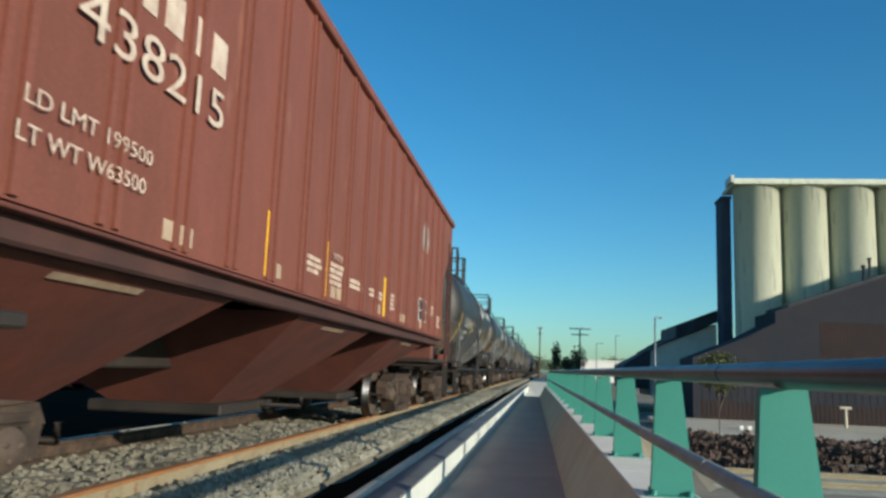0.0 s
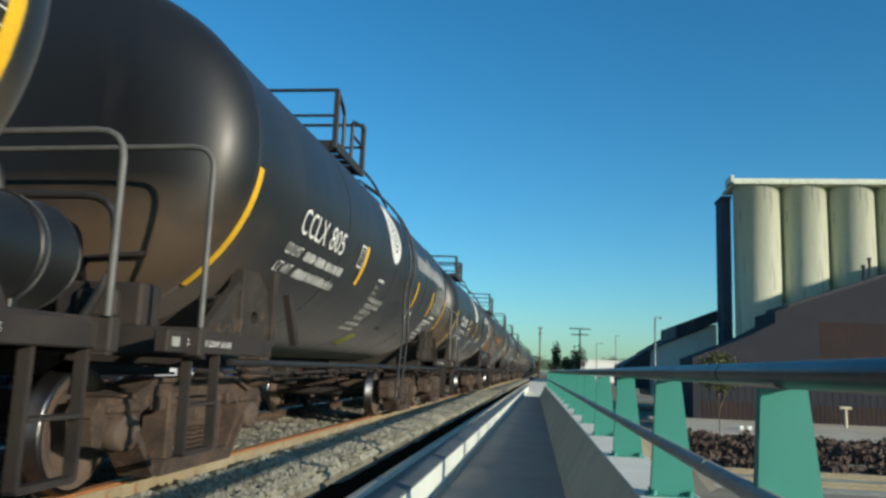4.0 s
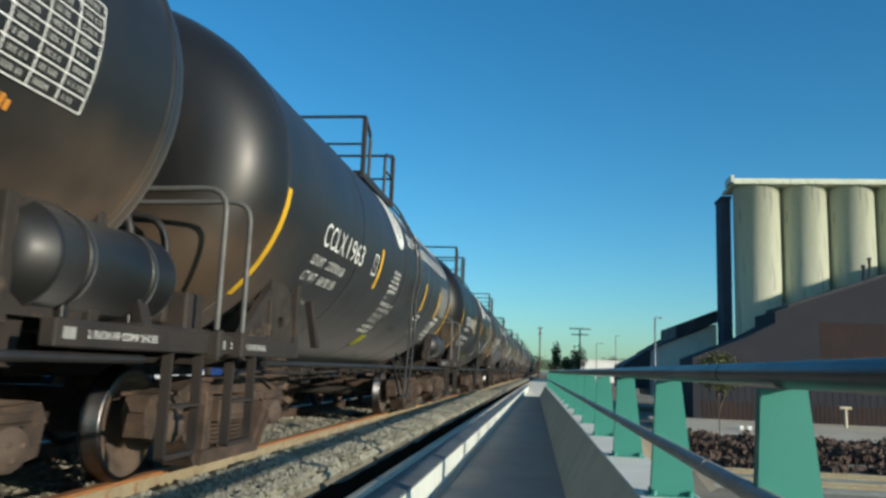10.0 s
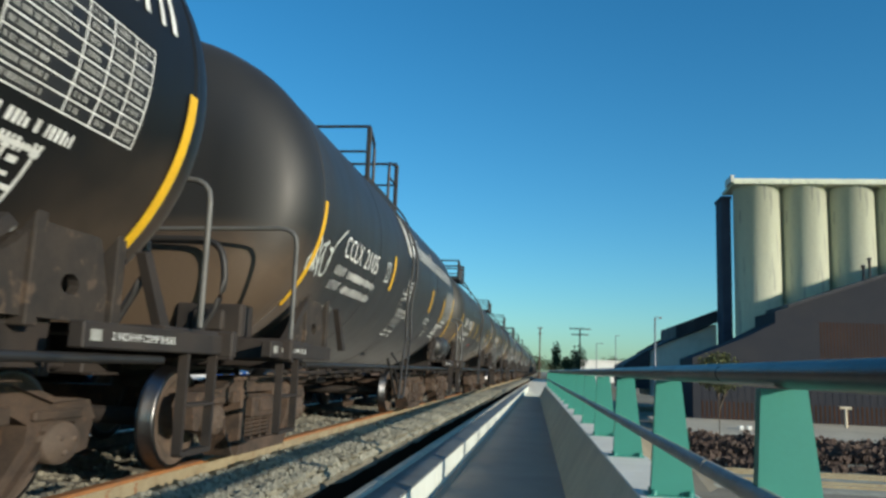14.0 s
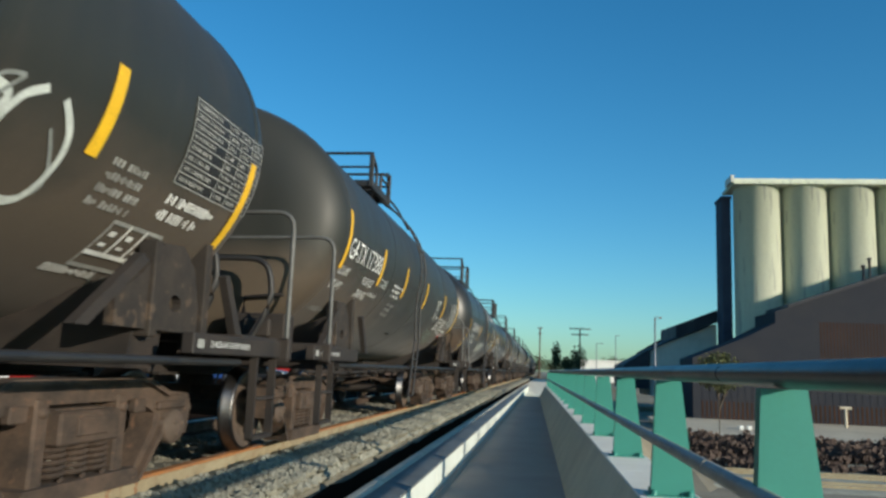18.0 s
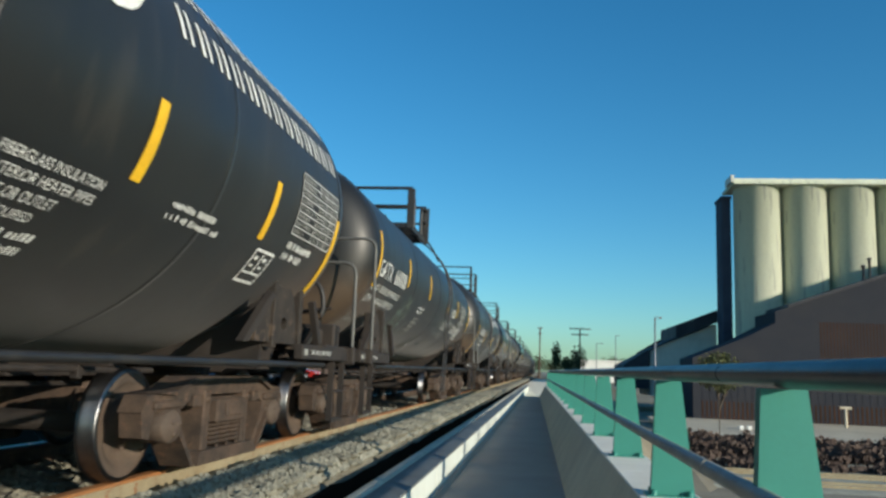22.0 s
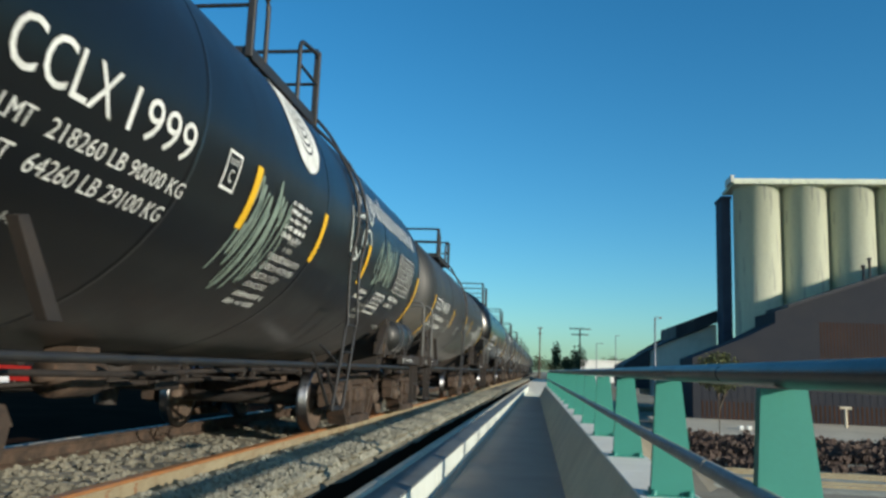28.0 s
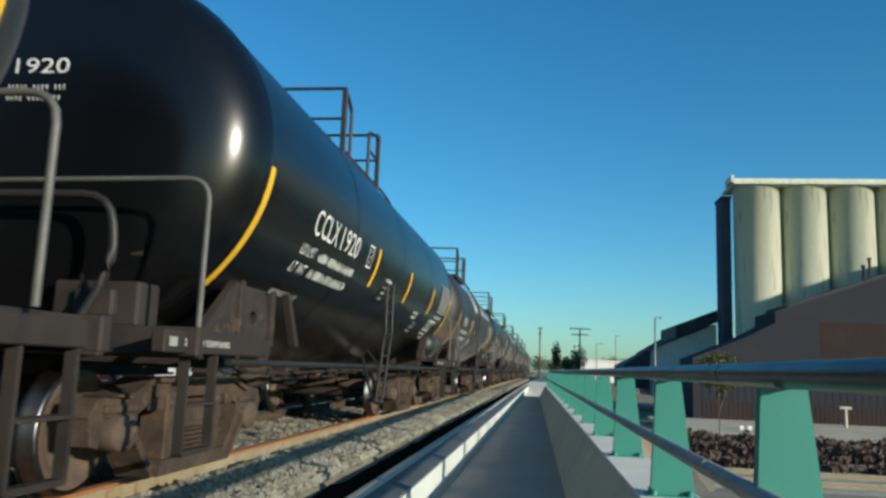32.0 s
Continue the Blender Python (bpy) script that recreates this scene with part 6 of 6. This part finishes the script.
def parked_car(x, y, paint, word):
    """Parked saloon seen under the train; it faces the track."""
    t = thing("parked_car", word + " saloon parked on the dark lot", "car", (x, y, -0.62), "parked cars")
    s = Shape()
    s.prism([(-2.2, 0.30), (2.2, 0.30), (2.25, 0.62), (2.15, 0.78), (1.05, 0.92), (-1.5, 0.95), (-2.2, 0.88), (-2.27, 0.55)], -0.86, 0.86, "y")
    part("body", s, paint, t)
    part("cabin", Shape().prism([(1.05, 0.91), (0.35, 1.38), (-0.85, 1.42), (-1.55, 0.94)], -0.72, 0.72, "y"), GLASS, t)
    part("roof", Shape().prism([(0.38, 1.375), (0.30, 1.43), (-0.80, 1.46), (-0.88, 1.41)], -0.73, 0.73, "y"), paint, t)
    part("bumper", Shape().box(2.2, 2.31, -0.84, 0.84, 0.28, 0.52, 0.03), paint, t)
    for sy in (-0.62, 0.62):
        part("headlight", Shape().box(2.16, 2.262, sy - 0.17, sy + 0.17, 0.60, 0.72, 0.02), LAMPW, t, "clear headlight")
        part("tail_light", Shape().box(-2.29, -2.2, sy - 0.15, sy + 0.15, 0.68, 0.84, 0.02), LAMPR, t, "red tail light")
    for wx in (-1.35, 1.35):
        for sy in (-0.78, 0.78):
            w = part("wheel", Shape().lathe([(0.19, -0.1), (0.31, -0.1), (0.33, -0.06), (0.33, 0.06), (0.31, 0.1), (0.19, 0.1)], "y", n=18), TYRE, t, at=(wx, sy, 0.33))
            part("rim", Shape().lathe([(0.0, -0.09), (0.19, -0.095), (0.20, 0.0), (0.19, 0.095), (0.0, 0.09)], "y", n=14), STEELP, w)


for x, y, paint, word in ((-22.2, 22.0, CARK, "dark grey"), (-22.4, 26.6, CARW, "white"), (-22.0, 32.0, CARR, "red"), (-22.3, 37.6, CARK, "dark grey"), (-22.1, 44.0, CARW, "white"), (-22.4, 51.0, CARB, "blue"), (-22.2, 59.0, CARK, "dark grey"), (-22.3, 68.0, CARR, "red")):
    parked_car(x, y, paint, word)

# ---------------------------------------------------------------- silos and buildings
SY = 110.0
silos = []


def silo(x):
    t = thing("grain_silo", "tall pale concrete grain silo in sunlight", "silo", (x, SY + 3.1, -4.5), "row of grain silos")
    s = Shape().lathe([(3.12, 0.0), (3.12, 32.0), (3.16, 32.0), (3.16, 32.25), (3.0, 32.25), (0.0, 32.3)], "z", n=48)
    part("silo_wall", s, SILO, t)
    part("base_plinth", Shape().lathe([(3.12, 0.0), (3.22, 0.0), (3.22, 0.8), (3.12, 0.85)], "z", n=48), SILO, t)
    return t


for i in range(5):
    silo(29.48 + 6.25 * i)
gal = thing("silo_gallery", "cream flat roof gallery along the silo tops", "gallery")
part("slab", Shape().box(25.6, 60, SY - 0.6, SY + 6.8, 27.75, 28.2, 0.05), SILO, gal)
part("gallery_wall", Shape().box(25.9, 60, SY + 0.3, SY + 6.0, 28.2, 28.75, 0.05), SILO, gal)
part("slab_edge", Shape().box(25.2, 25.7, SY - 0.6, SY + 3, 28.0, 29.0, 0.05), GREYB, gal)
col = thing("elevator_shaft", "dark narrow elevator shaft beside the silos", "elevator shaft")
part("shaft_wall", Shape().box(24.70, 26.0, SY + 3.2, SY + 7, -4.5, 26.6, 0.05), SHAFT, col)
part("shaft_head", Shape().box(24.58, 26.1, SY + 3.0, SY + 7.2, 26.3, 26.8, 0.05), SHAFT, col)


def ribbed(shape, x0, x1, y, z0, zf, step, d=0.06):
    """Vertical cladding ribs on a facade under a roofline zf(x)."""
    x = x0 + step / 2
    while x < x1:
        shape.box(x - step * 0.22, x + step * 0.22, y - d, y + 0.01, z0, zf(x) - 0.1, 0.01)
        x += step
    return shape


wh = thing("warehouse", "dark brown clad warehouse with a sloping roofline", "warehouse")
WY = 95.0
roof = lambda x: 9.4 + (x - 28.1) * 0.358
part("wall", Shape().prism([(17.2, -4.6), (62, -4.6), (62, roof(62)), (28.1, roof(28.1)), (26.6, 8.9), (26.6, 7.6), (23.3, 5.8), (17.2, 3.2)], WY, WY + 9, "y"), DARKB, wh)
part("brown_cladding", ribbed(Shape(), 31.4, 45, WY, 3.5, lambda x: min(roof(x) - 1.2, 7.9), 0.36, 0.02), BROWNB, wh)
part("upper_cladding", ribbed(Shape(), 18.0, 61, WY, -1.5, lambda x: 3.3, 0.8, 0.04), DARKB, wh)
part("lower_cladding", ribbed(Shape(), 18, 61, WY, -4.4, lambda x: -1.6, 0.5, 0.02), BROWNB, wh)
part("roof_edge", Shape().prism([(28.0, roof(28) + 0.02), (62, roof(62) + 0.02), (62, roof(62) + 0.35), (28.0, roof(28) + 0.35)], WY - 0.3, WY + 9.2, "y"), ROOFD, wh)
for x, hh in ((36.9, 1.6), (37.6, 2.2)):
    part("roof_vent", Shape().lathe([(0.16, 0), (0.16, hh), (0.28, hh), (0.22, hh + 0.3), (0.0, hh + 0.3)], "z", (x, WY + 1, roof(x) + 0.3), 10), ROOFD, wh)

sh = thing("storage_shed", "grey clad shed with a long dark sloping roof", "shed")
SHY = 120.0
part("wall", Shape().prism([(15.6, -2), (25.2, -2), (25.2, 8.9), (15.6, 4.7)], SHY, SHY + 14, "y"), GREYB, sh)
part("cladding", ribbed(Shape(), 15.8, 25.1, SHY, -2, lambda x: 4.7 + (x - 15.6) * 0.437, 0.6, 0.05), GREYB, sh)
part("roof", Shape().prism([(11.6, 2.4), (19.25, 6.7), (19.25, 8.5), (26.4, 11.4), (26.4, 9.6), (15.4, 4.75), (15.4, -1), (11.6, -1)], SHY - 0.8, SHY + 15, "y"), ROOFD, sh)

road = new("road", Shape().prism([(76, -4.46), (94.7, -3.75), (94.7, -4.2), (76, -4.8)], 12, 140).mesh("road", ROADC))
tagged(road, "pale sloping service road below the warehouse", "road", kind="structure")
yard = thing("lower_track", "rusty rails of a lower track passing under the bridge", "railway track", kind="structure")
for y in (43.2, 44.7, 47.4, 48.9):
    part("rail", Shape().box(2.5, 120, y - 0.06, y + 0.06, -4.46, -4.26, 0.01), RUSTR, yard)
part("bed", Shape().prism([(41.5, -4.55), (50.5, -4.55), (49.8, -4.40), (42.2, -4.40)], 2.5, 120), BALL, yard)


def scrub(seed, x0, x1, y0, y1, count, hgt, size):
    rng = random.Random(seed)
    s = Shape()
    for _ in range(count):
        x, y = rng.uniform(x0, x1), rng.uniform(y0, y1)
        top = hgt * rng.uniform(0.4, 1.0) * (0.7 + 0.3 * math.sin(x * 0.9) * math.sin(x * 0.37 + 1))
        for _ in range(4):
            a = rng.random() * 6.28
            w = size * rng.uniform(0.5, 1.2)
            dx, dy = math.cos(a) * w, math.sin(a) * w
            z = -4.55 + top * rng.random()
            s.add([(x - dx, y - dy, z), (x + dx, y + dy, z - 0.05), (x + dx * 0.6 + rng.uniform(-0.2, 0.2), y + dy * 0.6, z + size * 1.1), (x - dx * 0.5, y - dy * 0.5, z + size * rng.uniform(0.8, 1.6))], [(0, 1, 2, 3)])
    return s


tagged(new("scrub", scrub(21, 5, 48, 57, 66, 11000, 1.55, 0.17).mesh("scrub", HEDGE)), "dark dry scrub along the lower ground", "scrub", kind="stuff")
tagged(new("scrub", scrub(22, 4, 50, 51, 54, 700, 0.6, 0.22).mesh("scrub", HEDGE)), "dark dry scrub along the lower ground", "scrub", kind="stuff")
vent = thing("standpipe", "pale T-topped standpipe beside the service road", "standpipe", (32.7, 91.5, -3.87))
part("pipe", Shape().lathe([(0.17, 0), (0.17, 2.0), (0.0, 2.0)], "z", n=12), ROADC, vent)
part("tee", Shape().tube([(-0.6, 0, 2.1), (0.6, 0, 2.1)], 0.15, 10), ROADC, vent)
for x in (19.9, 20.7):
    kb = thing("kerb_block", "small white concrete kerb block", "kerb block", (x, 84, -4.16), "kerb blocks")
    part("block", Shape().box(-0.2, 0.2, -0.2, 0.2, 0, 0.42, 0.04), WHITEB, kb)

wb = thing("long_white_building", "long low white building on the horizon", "building")
part("wall", Shape().box(7.6, 17.4, 180, 190, -1, 3.6, 0.03), WHITEB, wb)
part("roof", Shape().box(7.3, 17.7, 179.7, 190.3, 3.6, 3.95, 0.03), WHITEB, wb)


def light_pole(x, y, top, arm):
    p = thing("street_lamp", "slim grey street lamp with a short arm", "street lamp", (x, y, -0.6), "street lamps")
    part("pole", Shape().lathe([(0.11, 0), (0.06, top + 0.6), (0.0, top + 0.6)], "z", n=10), STEELP, p)
    part("arm", Shape().tube([(0, 0, top + 0.5), (arm * 0.6, 0, top + 0.62), (arm, 0, top + 0.58)], 0.04, 6), STEELP, p)
    part("lamp_head", Shape().box(*sorted((arm * 0.8, arm * 1.35)), -0.14, 0.14, top + 0.48, top + 0.62, 0.03), STEELP, p)


light_pole(9.5, 70, 6.0, 0.45)
light_pole(9.6, 150, 6.6, 0.9)
light_pole(14.9, 170, 9.2, 0.6)


def utility_pole(x, y, top, w):
    p = thing("utility_pole", "timber utility pole with crossarms", "utility pole", (x, y, -0.6), "utility poles")
    part("pole", Shape().lathe([(0.19, 0), (0.12, top + 0.6), (0.0, top + 0.62)], "z", n=10), WOOD, p)
    for k, (z, ww) in enumerate(((top - 0.2, w), (top - 1.3, w * 0.8))):
        arm = part("crossarm", Shape().box(-ww, ww, -0.08, 0.08, z + 0.5, z + 0.68, 0.02), WOOD, p)
        for i in range(4):
            part("insulator", Shape().lathe([(0.05, 0), (0.08, 0.08), (0.05, 0.16), (0.0, 0.2)], "z", (-ww + 0.15 + i * (2 * ww - 0.3) / 3, 0, z + 0.68), 8), STEELP, arm)


utility_pole(6.5, 150, 9.4, 2.0)
utility_pole(-1.1, 160, 9.8, 0.5)


def crown(rng, cx, cz, rx, rz, ry, n, size):
    """A crown of many small leaf clumps with an uneven outline."""
    s = Shape()
    for _ in range(n):
        u, w, q = rng.gauss(0, 0.5), rng.gauss(0, 0.5), rng.gauss(0, 0.5)
        k = math.sqrt(u * u + w * w + q * q)
        if k > 1.15:
            continue
        p = Vector((cx + u * rx, q * ry, cz + w * rz))
        for _ in range(3):
            a = Vector((rng.gauss(0, 1), rng.gauss(0, 1), rng.gauss(0, 1))).normalized() * size
            b = Vector((rng.gauss(0, 1), rng.gauss(0, 1), rng.gauss(0, 1))).normalized() * size
            s.add([p - a * 0.5, p + b * 0.6, p + a * 0.6, p - b * 0.4], [(0, 1, 2, 3)])
    return s


def tree(x, y, z, hgt, rx, rz, seed, lean=0.0, n=420, size=0.35, leaf=None, girth=0.16):
    rng = random.Random(seed)
    t = thing("tree", "slender tree with a sunlit yellow-green crown by the warehouse" if leaf else "dark green tree with an uneven crown", "tree", (x, y, z), "" if leaf else "trees on the horizon")
    s = Shape()
    s.tube([(0, 0, 0), (lean * 0.3, 0, hgt * 0.35), (lean * 0.7, 0.1, hgt * 0.7)], girth, 8)
    for k in range(5):
        a = rng.random() * 6.28
        z0 = hgt * rng.uniform(0.3, 0.6)
        s.tube([(lean * 0.4, 0, z0), (lean * 0.5 + rx * 0.6 * math.cos(a), rx * 0.5 * math.sin(a), z0 + hgt * 0.25)], 0.06, 5)
    part("trunk", s, BARK, t)
    part("crown", crown(rng, lean, hgt * 0.66, rx, rz, rx, n, size), leaf or LEAF, t)


tree(1.9, 140, -0.6, 6.2, 0.8, 2.6, 1)
tree(3.2, 141, -0.6, 4.2, 1.3, 1.4, 2, 0.6)
tree(5.2, 140, -0.6, 5.6, 1.5, 2.4, 3, 0.5)
tree(16.0, 190, -0.6, 6.2, 3.2, 1.6, 4)
tree(13.2, 195, -0.6, 5.0, 2.2, 1.2, 5)
tree(12.7, 60, -4.5, 8.9, 1.65, 1.35, 8, 0, 1600, 0.22, LEAFY, 0.035)
tree(-1.6, 200, -0.6, 5.2, 2.6, 2.0, 6)
tree(2.0, 210, -0.6, 4.6, 3.0, 1.6, 7)


# ---------------------------------------------------------------- movement
def motions():
    times = [i * 2.0 for i in range(17)]
    for car, y in TRAIN:
        walk(car, [(t, pose(TRACK_X, y - train_run(t), 0)) for t in times])
    n = 480
    rows_t = [32.0 * i / n for i in range(n + 1)]
    for ws in WHEELSETS:
        x, y, z = ws.location
        walk(ws, [(t, pose(x, y, z, math.degrees(train_run(t) / WR))) for t in rows_t])


motions()
